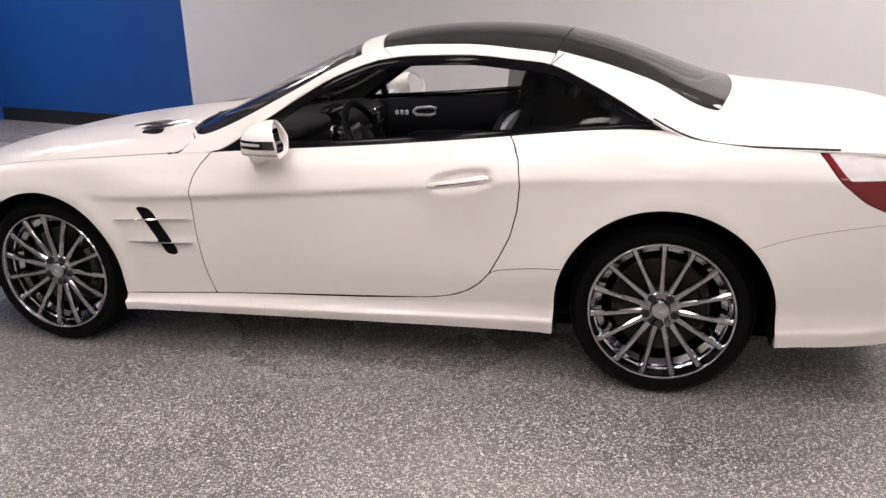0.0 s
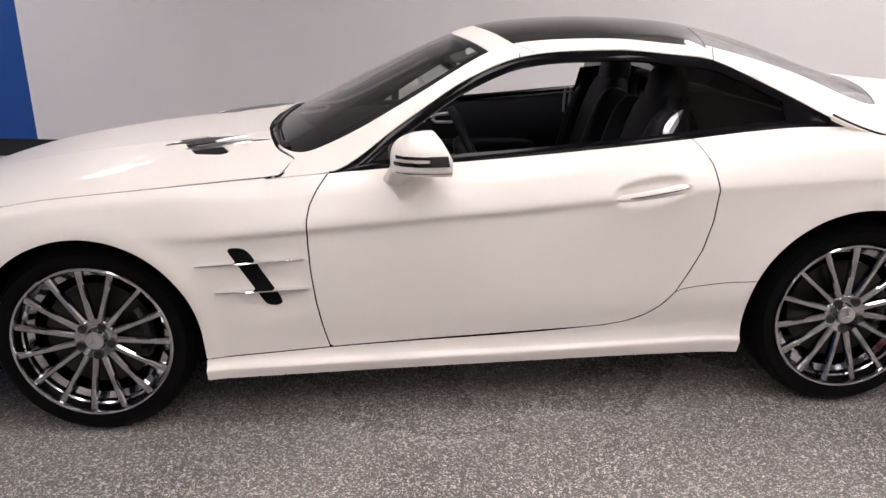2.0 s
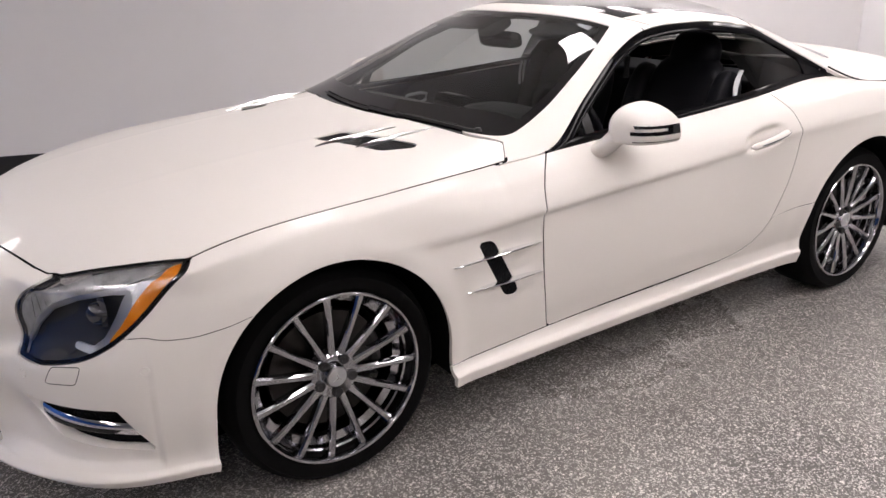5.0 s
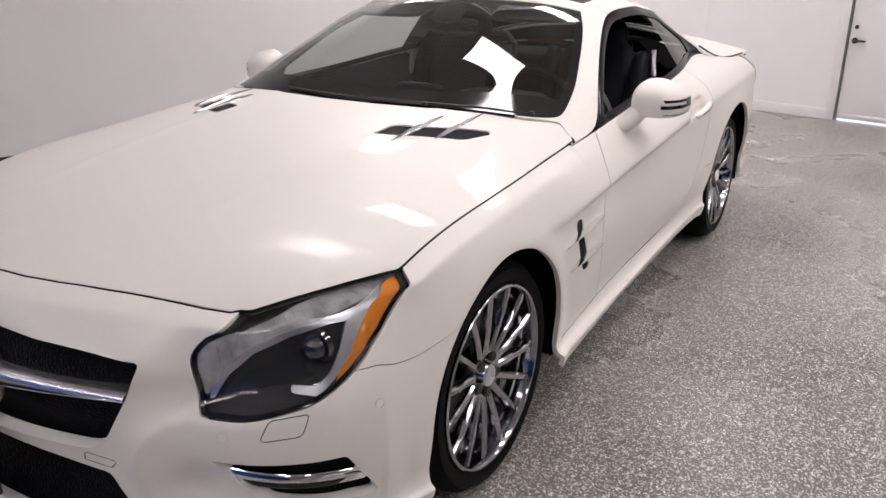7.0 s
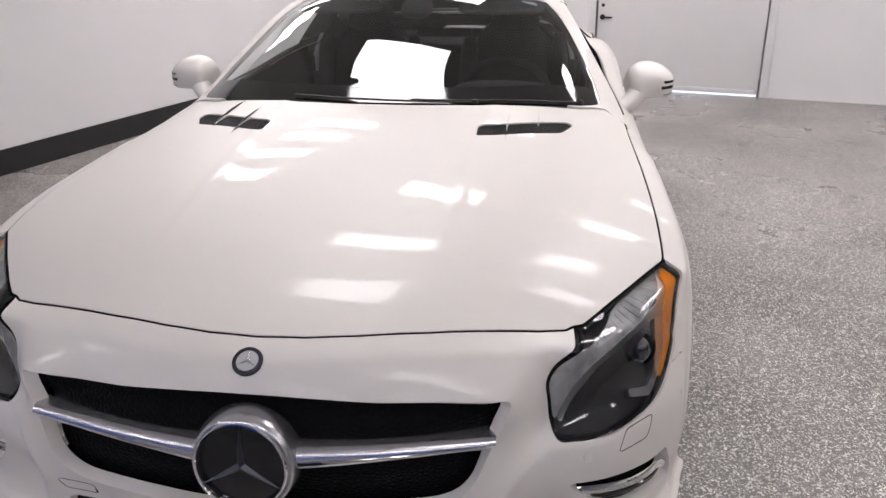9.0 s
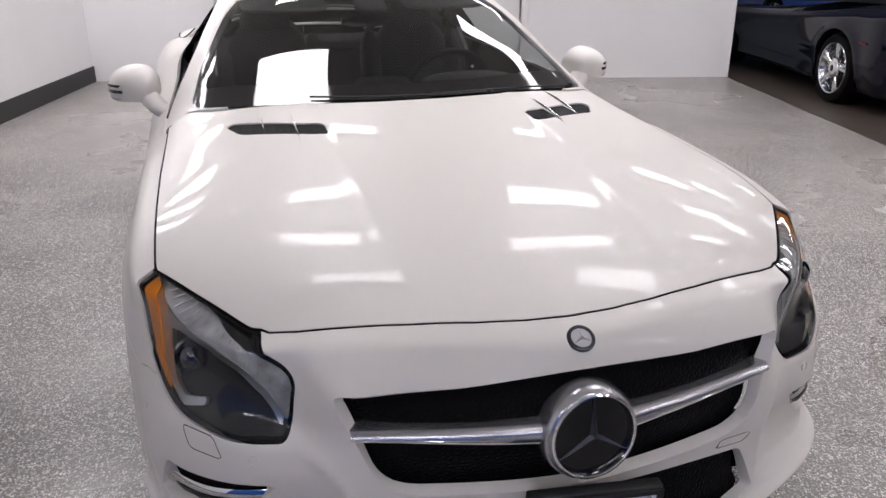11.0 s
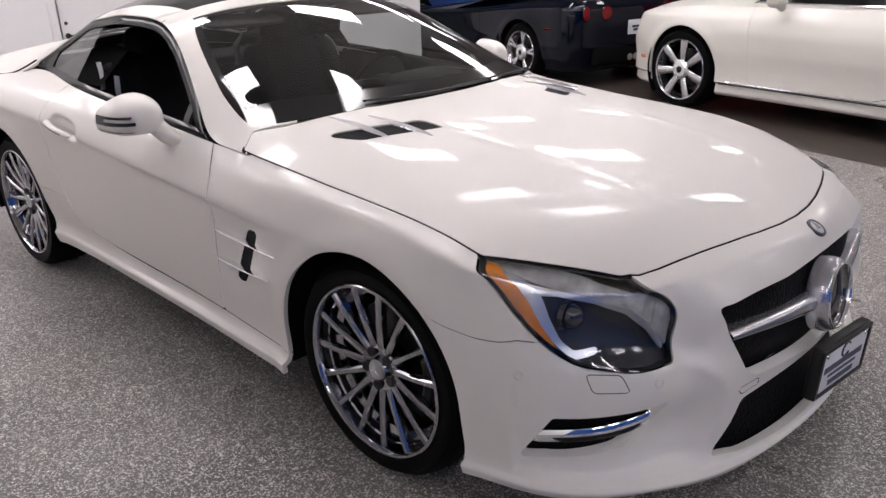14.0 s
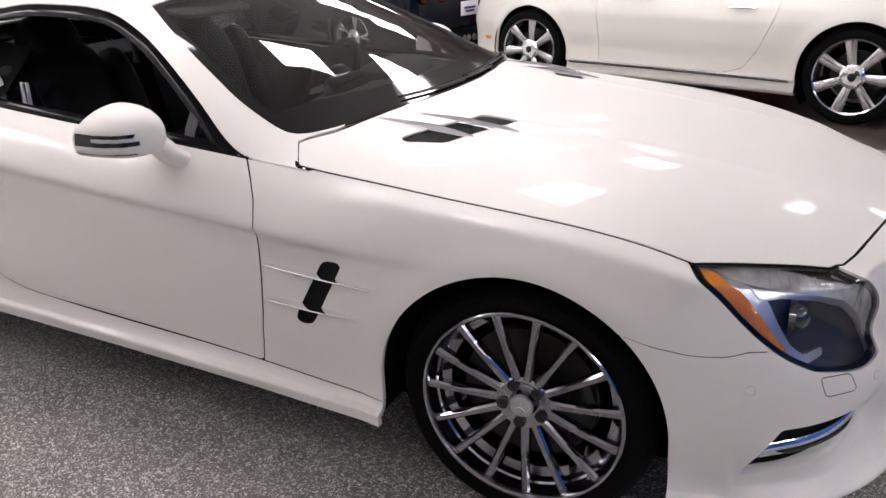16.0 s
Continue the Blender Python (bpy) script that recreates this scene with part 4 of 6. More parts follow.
    part("brake_caliper", bm, CALIPER, root)
    return root


W1 = wheel("wheel_front", 0.333, 0.261, 0.245, 15, "")
W1.parent = car
W1.matrix_basis = pose(FX, -0.768, HUBZ, 0, 0, 0) @ pose(0, 0, 0, 0, 8, 0)
def wheel_at(src, x, y, z, rz, spin):
    c = copy_thing(src, pose(x, y, z, 0, 0, rz) @ pose(0, 0, 0, 0, spin, 0))
    c.parent = car
    return c
wheel_at(W1, FX, 0.768, HUBZ, 180, -4)
wheel_at(W1, RX, -0.770, HUBZ, 0, 3)
wheel_at(W1, RX, 0.770, HUBZ, 180, 0)
# dark wheel wells
for cx in (FX, RX):
    for sg in (1, -1):
        V, F = lathe([(.395, .55), (.395, .895)], 48)
        V = [(x + cx, y * sg, z + HUBZ) for x, y, z in V if True]
        shell_ob = obj("wheel_well", V, [f for f in F if min(V[i][2] for i in f) > 0.21], LINER_SHADE, car)
        V2, F2 = lathe([(.02, .55), (.395, .55)], 48)
        V2 = [(x + cx, y * sg, z + HUBZ) for x, y, z in V2]
        obj("well_panel", V2, [f for f in F2 if min(V2[i][2] for i in f) > 0.21], LINER_SHADE, car)
obj("underbody", [(0.7, -.72, .17), (0.7, .72, .17), (-3.4, .72, .2), (-3.4, -.72, .2)], [(0, 1, 2, 3)], LINER_SHADE, car, smooth=False)

# ---- front details ----
def ring_sz(s, z, off=0.0, sg=1):
    """The point of the body side at arc length s and height z."""
    v = np.linspace(0, len(RAILS) - 1, 400)
    P = ring_at(np.full(400, float(s)), v, off)
    i = int(np.argmin(np.abs(P[:, 2] - z)))
    return Vector((P[i, 0], P[i, 1] * sg, P[i, 2]))


def ring_n(s, z, sg=1):
    a, b = ring_sz(s - .01, z, 0, sg), ring_sz(s + .01, z, 0, sg)
    c, d = ring_sz(s, z - .012, 0, sg), ring_sz(s, z + .012, 0, sg)
    n = (b - a).cross(d - c).normalized()
    if n.dot(Vector((1, 0, 0)) if abs(a.y) < .5 else Vector((0, sg, 0))) < 0:
        n = -n
    return n


S_IN, S_TIP = sp(.828, .588), sp(.345, .905)


def head_poly(pts, r=.01):
    return rounded([(S_IN + a * (S_TIP - S_IN), z) for a, z in pts], r)


HL = head_poly
AMBERP = HL([(.955, .761), (.862, .748), (.782, .719), (.700, .667), (.645, .622), (.590, .588), (.527, .555), (.60, .530), (.80, .600), (.95, .700)], .008)
STRIPP = HL([(.965, .766), (.85, .754), (.735, .725), (.662, .690), (.616, .640), (.566, .596), (.505, .574), (.40, .580), (.40, .566), (.505, .555), (.590, .588), (.645, .622), (.700, .667), (.782, .719)], .010)
LEDP = HL([(.96, .768), (.73, .748), (.46, .728), (.26, .705), (.12, .682), (.045, .645), (.045, .560), (.075, .552), (.150, .612), (.26, .658), (.42, .688), (.60, .706), (.78, .735)], .010)
BOWLP = HL([(.70, .690), (.60, .693), (.42, .676), (.26, .644), (.155, .595), (.11, .545), (.35, .548), (.42, .572), (.53, .575), (.60, .595), (.65, .64)], .02)
TRIMP = HL([(.74, .722), (.60, .706), (.42, .688), (.26, .658), (.150, .612), (.075, .552), (.092, .548), (.165, .598), (.27, .643), (.42, .674), (.60, .693), (.70, .694)], .004)
for S, sg in ((RING, 1), (RIGHT, -1)):
    lamp = new("headlight")
    lamp.parent = car
    tagged(lamp, "swept-back headlight with amber corner and clear lens")
    cup = clip(S, lambda A: head_f(A) - 0.001)
    shell("housing", cup, BLACK, lamp, depth=0.05, off=-0.030)
    shell("surround", clip(cup, lambda A: 0.010 - head_f(A)), GLOSSBLACK, lamp, depth=0.012, off=-0.004)
    lens = shell("lens", clip(cup, lambda A: head_f(A) - 0.004), LENS, lamp, "clear lens", depth=0, off=-0.001)
    lens.visible_shadow = False
    shell("amber_reflector", clip(S, lambda A: np.minimum(inside(AMBERP, A[:, 6], A[:, 2]), head_f(A) - .009)), AMBER, lamp, "orange turn signal reflector", depth=0.012, off=-0.008)
    shell("reflector_strip", clip(S, lambda A: inside(STRIPP, A[:, 6], A[:, 2])), SATIN, lamp, "curved silver strip", depth=0.012, off=-0.013)
    shell("running_light", clip(S, lambda A: inside(LEDP, A[:, 6], A[:, 2])), LEDM, lamp, "clear ribbed daytime running light band", depth=0.012, off=-0.011)
    shell("inner_trim", clip(S, lambda A: inside(TRIMP, A[:, 6], A[:, 2])), SATIN, lamp, "thin silver line under the light band", depth=0.006, off=-0.009)
    bowl = shell("reflector_bowl", clip(S, lambda A: inside(BOWLP, A[:, 6], A[:, 2])), BLACK, lamp, depth=0.02, off=-0.026)
    c = ring_sz(S_IN + .53 * (S_TIP - S_IN), .640, -.026, sg)
    n = ring_n(S_IN + .53 * (S_TIP - S_IN), .640, sg)
    V, F = lathe([(.0005, .030), (.012, .028), (.024, .021), (.032, .008), (.034, -.004), (.040, -.005), (.042, .003), (.045, -.01)], 32, axis="z")
    q = (Vector((1, 0.05 * sg, 0.05))).to_track_quat("Z", "Y").to_matrix().to_4x4()
    mm = Matrix.Translation(c) @ q
    part("projector", bm_from([tuple(mm @ Vector(v)) for v in V], F), PROJ, lamp, "dark glass projector lens")
    # moulded ribs across the light band
    led_lo = mono([0.05, .10, .18, .30, .45, .62, .80, .95], [.565, .588, .628, .667, .690, .707, .737, .758])
    led_hi = mono([0.05, .12, .26, .46, .73, .95], [.645, .680, .702, .725, .745, .765])
    for i in range(17):
        a = .89 - .048 * i
        z0, z1 = float(led_lo(a + .012)) + .003, float(led_hi(a - .006)) - .003
        q0, q1 = (ring_sz(S_IN + b * (S_TIP - S_IN), z, -.010, sg) for b, z in ((a + .012, z0), (a - .006, z1)))
        bm = bmesh.new()
        tube(bm, [q0, q0.lerp(q1, .5), q1], [.0010, .0015, .0010], 6)
        part("led_rib", bm, LEDM, lamp)

# grille
grille = new("grille")
grille.parent = car
tagged(grille, "black mesh grille with twin silver bars and round star badge")
BOTH = join(RING, RIGHT)
gr = clip(BOTH, lambda A: np.where(A[:, 0] > .5, inside(GRILLE, A[:, 1], A[:, 2]) + .012, -1))
shell("mesh", gr, MESHM, grille, "black honeycomb mesh", depth=0, off=-0.045)
ARM = mono([0, .10, .25, .40, .5], [.534, .5375, .546, .556, .562])


def arm_surface(sg, prof):
    """One half of the bar, straight in plan and tapering outward, from a section of (height, depth)."""
    ys = np.linspace(.060, .474, 40)
    bow = np.polyfit((.11, .28, .463), (.912, .886, .848), 2)
    V, F = [], []
    for y in ys:
        x, z = float(np.polyval(bow, y)), float(ARM(y))
        h = 1.12 - 1.25 * y
        for dz, dx in prof:
            V.append((x + dx, y * sg, z + dz * h))
    n = len(prof)
    for i in range(len(ys) - 1):
        for j in range(n - 1):
            F.append((i * n + j, (i + 1) * n + j, (i + 1) * n + j + 1, i * n + j + 1))
    return V, F


for sg in (1, -1):
    V, F = arm_surface(sg, [(-.003, .0055), (-.001, .0062), (.006, .0045), (.014, .0005), (.020, -.006), (.0225, -.014), (.023, -.045)])
    part("grille_bar", bm_from(V, F), SILVERBAR, grille, "satin silver horizontal grille bar")
    V, F = arm_surface(sg, [(-.0245, -.045), (-.0245, -.010), (-.023, -.004), (-.018, .0005), (-.010, .0040), (-.004, .0055), (-.003, .0050)])
    part("chrome_edge", bm_from(V, F), CHROME, grille, "chrome lower edge")
STAR = Vector((.934, 0, .533))
tilt = Matrix.Translation(STAR) @ pose(0, 0, 0, 0, 90 - 6, 0) @ pose(0, 0, 0, 0, 0, 90)
V, F = lathe([(.086, -.02), (.086, .003), (.090, .007), (.094, .006), (.098, .001), (.102, -.010), (.105, -.022), (.105, -.05)], 64, axis="z")
part("badge_ring", bm_from([tuple(tilt @ Vector(v)) for v in V], F), SILVERBAR, grille, "broad silver ring")
V, F = lathe([(.0845, -.002), (.0855, .009), (.0875, .0115), (.0905, .0110), (.092, .007)], 64, axis="z")
part("badge_bezel", bm_from([tuple(tilt @ Vector(v)) for v in V], F), CHROME, grille, "narrow chrome inner ring")
V, F = lathe([(.0005, .003), (.045, .002), (.086, -.002)], 48, axis="z")
part("badge_plate", bm_from([tuple(tilt @ Vector(v)) for v in V], F), GLOSSBLACK, grille, "gloss black disc")


def star_mesh(R, w, h):
    """Three-pointed emblem with ridged arms, in the xy plane."""
    V, F = [], []
    pts = []
    for k in range(3):
        a = math.pi / 2 + k * 2 * math.pi / 3
        pts.append((R * math.cos(a), R * math.sin(a), 0))
        b = a + math.pi / 3
        pts.append((w * math.cos(b), w * math.sin(b), 0))
    V = pts + [(0, 0, h)] + [(x, y, -h) for x, y, _ in pts]
    for i in range(6):
        F.append((i, (i + 1) % 6, 6))
        F.append((7 + i, 7 + (i + 1) % 6, (i + 1) % 6, i))
    return V, F


V, F = star_mesh(.086, .0095, .008)
part("emblem", bm_from([tuple(tilt @ Matrix.Translation((0, 0, .003)) @ Vector(v)) for v in V], F), STARM, grille, smooth=False)
# bonnet badge
sb = ring_sz(0, .712)
bn = ring_n(0.0005, .712)
bn = Vector((bn.x, 0, bn.z)).normalized()
mm = Matrix.Translation(sb) @ bn.to_track_quat("Z", "Y").to_matrix().to_4x4()
badge = new("badge")
badge.parent = car
V, F = lathe([(.0215, .0005), (.022, .003), (.0260, .0035), (.0290, .0025), (.0300, .0), (.0300, -.004)], 40, axis="z")
part("ring", bm_from([tuple(mm @ Vector(v)) for v in V], F), STARM, badge, "dark chrome laurel ring")
V, F = lathe([(.0005, .0022), (.0215, .0022), (.0225, .0008)], 32, axis="z")
part("disc", bm_from([tuple(mm @ Vector(v)) for v in V], F), BRIGHT, badge, "bright silver disc")
V, F = star_mesh(.0225, .0040, .0046)
part("emblem", bm_from([tuple(mm @ Matrix.Translation((0, 0, .003)) @ pose(0, 0, 0, 0, 0, 0) @ Vector(v)) for v in V], F), CHROME, badge, smooth=False)

# lower intake mesh and fog lamp intakes
lo = clip(BOTH, lambda A: np.where(A[:, 0] > .5, inside(INTAKE, A[:, 1], A[:, 2]) + .012, -1))
shell("lower_mesh", lo, MESHM, car, "black lower intake mesh", depth=0, off=-0.05)
fog_s0, fog_s1 = sp(.795, .61), sp(.515, .86)
for S, sg in ((RING, 1), (RIGHT, -1)):
    fo = clip(S, lambda A: fog_f(A) + .010)
    shell("fog_recess", fo, MESHM, car, "black side intake", depth=0, off=-0.035)
    ss = np.linspace(.66, 1.035, 30)
    zz = mono([.66, .85, 1.035], [.380, .360, .338])
    line = np.array([ring_sz(s, float(zz(s)), -.014, sg) for s in ss])
    line = np.stack([np.polyval(np.polyfit(ss, line[:, k], 4), ss) for k in range(3)], -1)
    nrm = np.array([ring_n(s, .36, sg) for s in ss])
    nrm = np.stack([np.polyval(np.polyfit(ss, nrm[:, k], 3), ss) for k in range(3)], -1)
    nrm[:, 2] = 0
    nrm /= np.linalg.norm(nrm, axis=1)[:, None]

    def blade(section, a, b, taper):
        """Sweeps a section (out, up) along the blade from station a to b."""
        prof = np.array(section)
        V, F, k = [], [], len(section)
        for i in range(a, b):
            h = min(1.0, taper + .25 * (i - a), taper + .25 * (b - 1 - i))
            V += [tuple(line[i] + nrm[i] * o * (0.5 + 0.5 * h) + np.array([0, 0, u * h])) for o, u in prof]
        for i in range(b - a - 1):
            F += [(i * k + j, i * k + (j + 1) % k, (i + 1) * k + (j + 1) % k, (i + 1) * k + j) for j in range(k)]
        F += [tuple(range(k)), tuple((b - a - 1) * k + j for j in range(k))]
        bm = bm_from(V, F)
        bmesh.ops.recalc_face_normals(bm, faces=bm.faces)
        return bm

    part("fog_bar", blade([(-.012, -.016), (.003, -.0165), (.006, -.014), (.008, -.004), (.005, .010), (.001, .0155), (-.012, .016)], 0, 30, .45), CHROME, car, "curved chrome blade across the side intake")
    part("driving_light", blade([(.000, -.0150), (.0085, -.0145), (.0105, -.010), (.0105, -.003), (.000, .001)], 5, 25, .4), GLOSSBLACK, car, "dark glossy light strip in the chrome blade")
    # parking sensors, washer cover
    for (px, py, pz) in ((.514, .876, .509), (.757, .656, .485)):
        s = ring_s(px, py)
        p, n = ring_sz(s, pz, .0005, sg), ring_n(s, pz, sg)
        mm = Matrix.Translation(p) @ n.to_track_quat("Z", "Y").to_matrix().to_4x4()
        V, F = lathe([(.0005, .001), (.0095, .001), (.0098, -.001), (.0112, -.001), (.0116, .0012), (.0122, 0)], 24, axis="z")
        part("parking_sensor", bm_from([tuple(mm @ Vector(v)) for v in V], F), PAINT, car)
    WP = rounded([(.797, .520), (.890, .526), (.868, .476), (.772, .473)], .012)
    TOW = rounded([(.360, .412), (.455, .412), (.435, .388), (.350, .388)], .008)
    tow = clip(clip(S, lambda A: inside(TOW, A[:, 6], A[:, 2])), lambda A: .0018 - inside(TOW, A[:, 6], A[:, 2]))
    shell("tow_cover_gap", tow, GAPM, car, depth=0, off=0.0006)
    ring_ = clip(clip(S, lambda A: inside(WP, A[:, 6], A[:, 2])), lambda A: .0022 - inside(WP, A[:, 6], A[:, 2]))
    shell("washer_cover_gap", ring_, GAPM, car, depth=0, off=0.0006)

# number plate holder with dealer plate
plate = new("number_plate")
plate.parent = car
tagged(plate, "white dealer plate in a black frame, writing as bars")
PM = Matrix.Translation((.974, -.004, .346)) @ pose(0, 0, 0, 0, 4, -7.5)
def plate_box(name, y0, y1, z0, z1, x0, x1, m, bev=.003):
    bm = bmesh.new()
    box(bm, (x0, y0, z0), (x1, y1, z1), bev, PM)
    return part(name, bm, m, plate)
plate_box("backing", -.141, .141, -.080, .082, -.03, 0, BLACK, .006)
plate_box("sheet", -.129, .129, -.066, .068, -.002, .003, PLATEWHITE, .001)
for z0, z1, y0, y1 in ((.064, .078, -.139, .139), (-.077, -.063, -.139, .139)):
    plate_box("frame_bar", y0, y1, z0, z1, -.002, .007, BLACK)
for y0, y1 in ((-.140, -.126), (.126, .140)):
    plate_box("frame_bar", y0, y1, -.077, .078, -.002, .007, BLACK)
for z, h, w in ((.004, .020, .108), (-.020, .010, .080), (-.044, .018, .072)):
    plate_box("text_bar", -w, w, z - h / 2, z + h / 2, .003, .0038, PLATEINK, 0)
bm = bmesh.new()
tube(bm, [PM @ Vector((.0035, .022 * math.cos(a), .040 + .022 * math.sin(a))) for a in np.linspace(.6, 5.6, 18)], .0035, 6, 1)
part("emblem_shape", bm, PLATEINK, plate)
for y in (-.11, .11):
    V, F = lathe([(.0005, .004), (.006, .0035), (.0075, .001)], 12, axis="z")
    mm = PM @ Matrix.Translation((.003, y, .054)) @ pose(0, 0, 0, 0, 90, 0)
    part("screw", bm_from([tuple(mm @ Vector(v)) for v in V], F), CHROME, plate)

# ---- side and top details ----
for S, sg in ((RING, 1), (RIGHT, -1)):
    vent = new("wing_vent")
    vent.parent = car
    tagged(vent, "slanted black wing vent with two chrome fins")
    shell("mesh", clip(S, lambda A: slot_f(A) + .003), MESHM, vent, depth=0, off=-0.004)
    for (xa, za, xb, zb) in ((-.372, .600, -.716, .613), (-.424, .507, -.724, .511)):
        V, F = [], []
        n = 25
        for i in range(n):
            t = i / (n - 1)
            x, z = xa + (xb - xa) * t, za + (zb - za) * t
            y = ring_sz(ring_s(x, .93), z).y
            slot = .014 * math.exp(-((x + .55 - (z - .555) * .55) / .05) ** 2)
            out = max(y, .914) + .0035 + .0125 * math.sin(math.pi * (.06 + .9 * t)) ** .8 * (1.15 - .55 * t)
            e = .0009 + .0024 * math.sin(math.pi * (.04 + .92 * t)) ** .6
            for yy, dz in ((y - .012 - slot, e * .7), (out - .005, e * .9), (out - .001, e * .75), (out, 0), (out - .001, -e * .75), (out - .005, -e * .9), (y - .012 - slot, -e * .7)):
                V.append((x, yy * sg, z + dz))
        F = [(i * 7 + j, (i + 1) * 7 + j, (i + 1) * 7 + (j + 1) % 7, i * 7 + (j + 1) % 7) for i in range(n - 1) for j in range(7)]
        F += [tuple(range(7)), tuple(range((n - 1) * 7, n * 7))[::-1]]
        part("fin", bm_from(V, F), CHROME, vent, "thin chrome blade")
    # bonnet vents
    bv = new("bonnet_vent")
    bv.parent = car
    tagged(bv, "dark bonnet vent with two chrome fins")
    shell("mesh", clip(clip(HOOD, lambda A: vent_f(A) + .006), lambda A: sg * A[:, 1]), MESHM, bv, depth=0, off=-0.005)
    for yf in (.425, .520):
        bm = bmesh.new()
        V, F = [], []
        n = 13
        for i in range(n):
            t = i / (n - 1)
            x = -.175 - .10 * (yf - .42) / .1 - .30 * t
            z = float(bonnet_z(np.array(x), np.array(yf)))
            top = z + .002 + .010 * math.sin(math.pi * t ** .8)
            w = .001 + .0035 * math.sin(math.pi * t) ** .8
            for dy, zz in ((-w, z - .006), (-w * .6, top - .004), (0, top), (w * .6, top - .004), (w, z - .006)):
                V.append((x, (yf + dy) * sg, zz))
        for i in range(n - 1):
            for j in range(4):
                F.append((i * 5 + j, (i + 1) * 5 + j, (i + 1) * 5 + j + 1, i * 5 + j + 1))
        part("fin", bm_from(V, F), CHROME, bv, "thin chrome blade")
        bm.free()
    # door handle
    h = new("door_handle")
    h.parent = car
    tagged(h, "white pull handle with a chrome strip coloured dark grey for its shadow line")
    a, b = Vector((-1.722, .915 * sg, .787)), Vector((-1.950, .915 * sg, .819))
    bm = bmesh.new()
    pts = [a.lerp(b, t) + Vector((0, sg * (.010 + .022 * math.sin(math.pi * min(1, .08 + .9 * t)) ** .6), 0)) for t in np.linspace(0, 1, 13)]
    tube(bm, pts, [.004] + [.0125 + .004 * t for t in np.linspace(0, 1, 11)] + [.009], 12, 1.0)
    part("grip", bm, PAINT, h)
    # dark grey metal paints the shadow line along the grip's chrome
    bm = bmesh.new()
    tube(bm, [p + Vector((0, sg * .0135, .001)) for p in pts[2:]], [.002] + [.0035] * 9 + [.002], 8, .8)
    part("chrome_strip", bm, STARM, h, "chrome strip coloured dark grey for its shadow line")
    bm = bmesh.new()
    V, F = lathe([(.0005, .004), (.010, .003), (.012, 0)], 16, axis="z")
    mm = Matrix.Translation(b + Vector((-.004, sg * .016, .002))) @ pose(0, 0, 0, -90 * sg, 0, 0)
    part("lock_cap", bm_from([tuple(mm @ Vector(v)) for v in V], F), PAINT, h)
    bm.free()

    # scuffs on the sill edge
    if sg > 0:
        for x, dz in ((-.541, .012), (-.626, .014), (-1.969, .013), (-2.057, .010)):
            bm = bmesh.new()
            tube(bm, [ring_sz(ring_s(x - q * .004, .93), .196 + dz * q, .0004, sg) for q in (0, .5, 1)], [.0006, .0016, .0007], 6)
            part("scuff", bm, GAPM, car, "short dark scuff on the sill")

    # wing mirror
    m = new("wing_mirror")
    m.parent = car
    tagged(m, "white wing mirror with black-and-chrome signal strips")
    C = Vector((-1.085, .945, .945))
    def mirror_pt(t, a):
        x = C.x + .076 - .163 * t
        k = (1 - (1 - min(t, 1)) ** 3.0) ** .36 if t < 1 else 1
        k = max(k, .02)
        ca, sa = math.cos(a), math.sin(a)
        p = 2.05 if sa > 0 else 5.0
        r = (abs(ca) ** p + abs(sa) ** p) ** (-1 / p)
        yy = r * ca * .094 * k
        zz = r * sa * (.073 - .012 * (yy / .09) if sa > 0 else .056) * (k if sa > 0 else .55 + .45 * k)
        return Vector((x + .018 * (yy / .084) * -1 + .42 * max(zz, 0) * t * t, (C.y + yy + .006 * (1 - t)) * sg, C.z + zz + .012 * (1 - k) * -1))
    V, F, n, kk = [], [], 40, 18
    for i in range(kk):
        t = (i / (kk - 1)) ** 1.5
        for j in range(n):
            V.append(mirror_pt(t, 2 * math.pi * j / n))
    for i in range(kk - 1):
        for j in range(n):
            F.append((i * n + j, i * n + (j + 1) % n, (i + 1) * n + (j + 1) % n, (i + 1) * n + j))
    F.append(tuple(range(n)))
    part("housing", bm_from(V, F), PAINT, m)
    back = [V[(kk - 1) * n + j] for j in range(n)]
    cen = sum(back, Vector()) / n
    bm = bm_from([cen + (p - cen) * q + Vector((dx, 0, 0)) for q, dx in ((1, 0), (.94, .004), (.93, .012)) for p in back],
                 [(r * n + j, r * n + (j + 1) % n, (r + 1) * n + (j + 1) % n, (r + 1) * n + j) for r in range(2) for j in range(n)])
    part("rim", bm, PAINT, m)
    bm = bm_from([cen + (p - cen) * .93 + Vector((.011, 0, 0)) for p in back], [tuple(range(n))])
    part("mirror_glass", bm, MIRRORM, m, "mirror glass")
    def strip(name, z0, z1, a0, a1, mat_):
        Vs, Fs = [], []
        q = 22
        for i in range(q):
            t = a0 + (a1 - a0) * i / (q - 1)
            for z in (z0, z1):
                best = min((mirror_pt(t, a) for a in np.linspace(-.75, .85, 60)), key=lambda p: abs(p.z - (C.z + z)))
                d = (best - Vector((C.x - .086, C.y * sg, C.z))).normalized()
                Vs.append(best + Vector((d.x * .0015, sg * .0022, 0)))
        for i in range(q - 1):
            Fs.append((2 * i, 2 * i + 2, 2 * i + 3, 2 * i + 1))
        part(name, bm_from(Vs, Fs), mat_, m)
    strip("signal_strip", -.018, -.006, .012, .60, GLOSSBLACK)
    strip("signal_strip", .004, .013, .04, .60, GLOSSBLACK)
    strip("signal_lamp", -.019, .013, .60, .95, GLOSSBLACK)
    strip("housing_seam", -.040, -.0375, .03, .99, GAPM)
    bm = bmesh.new()
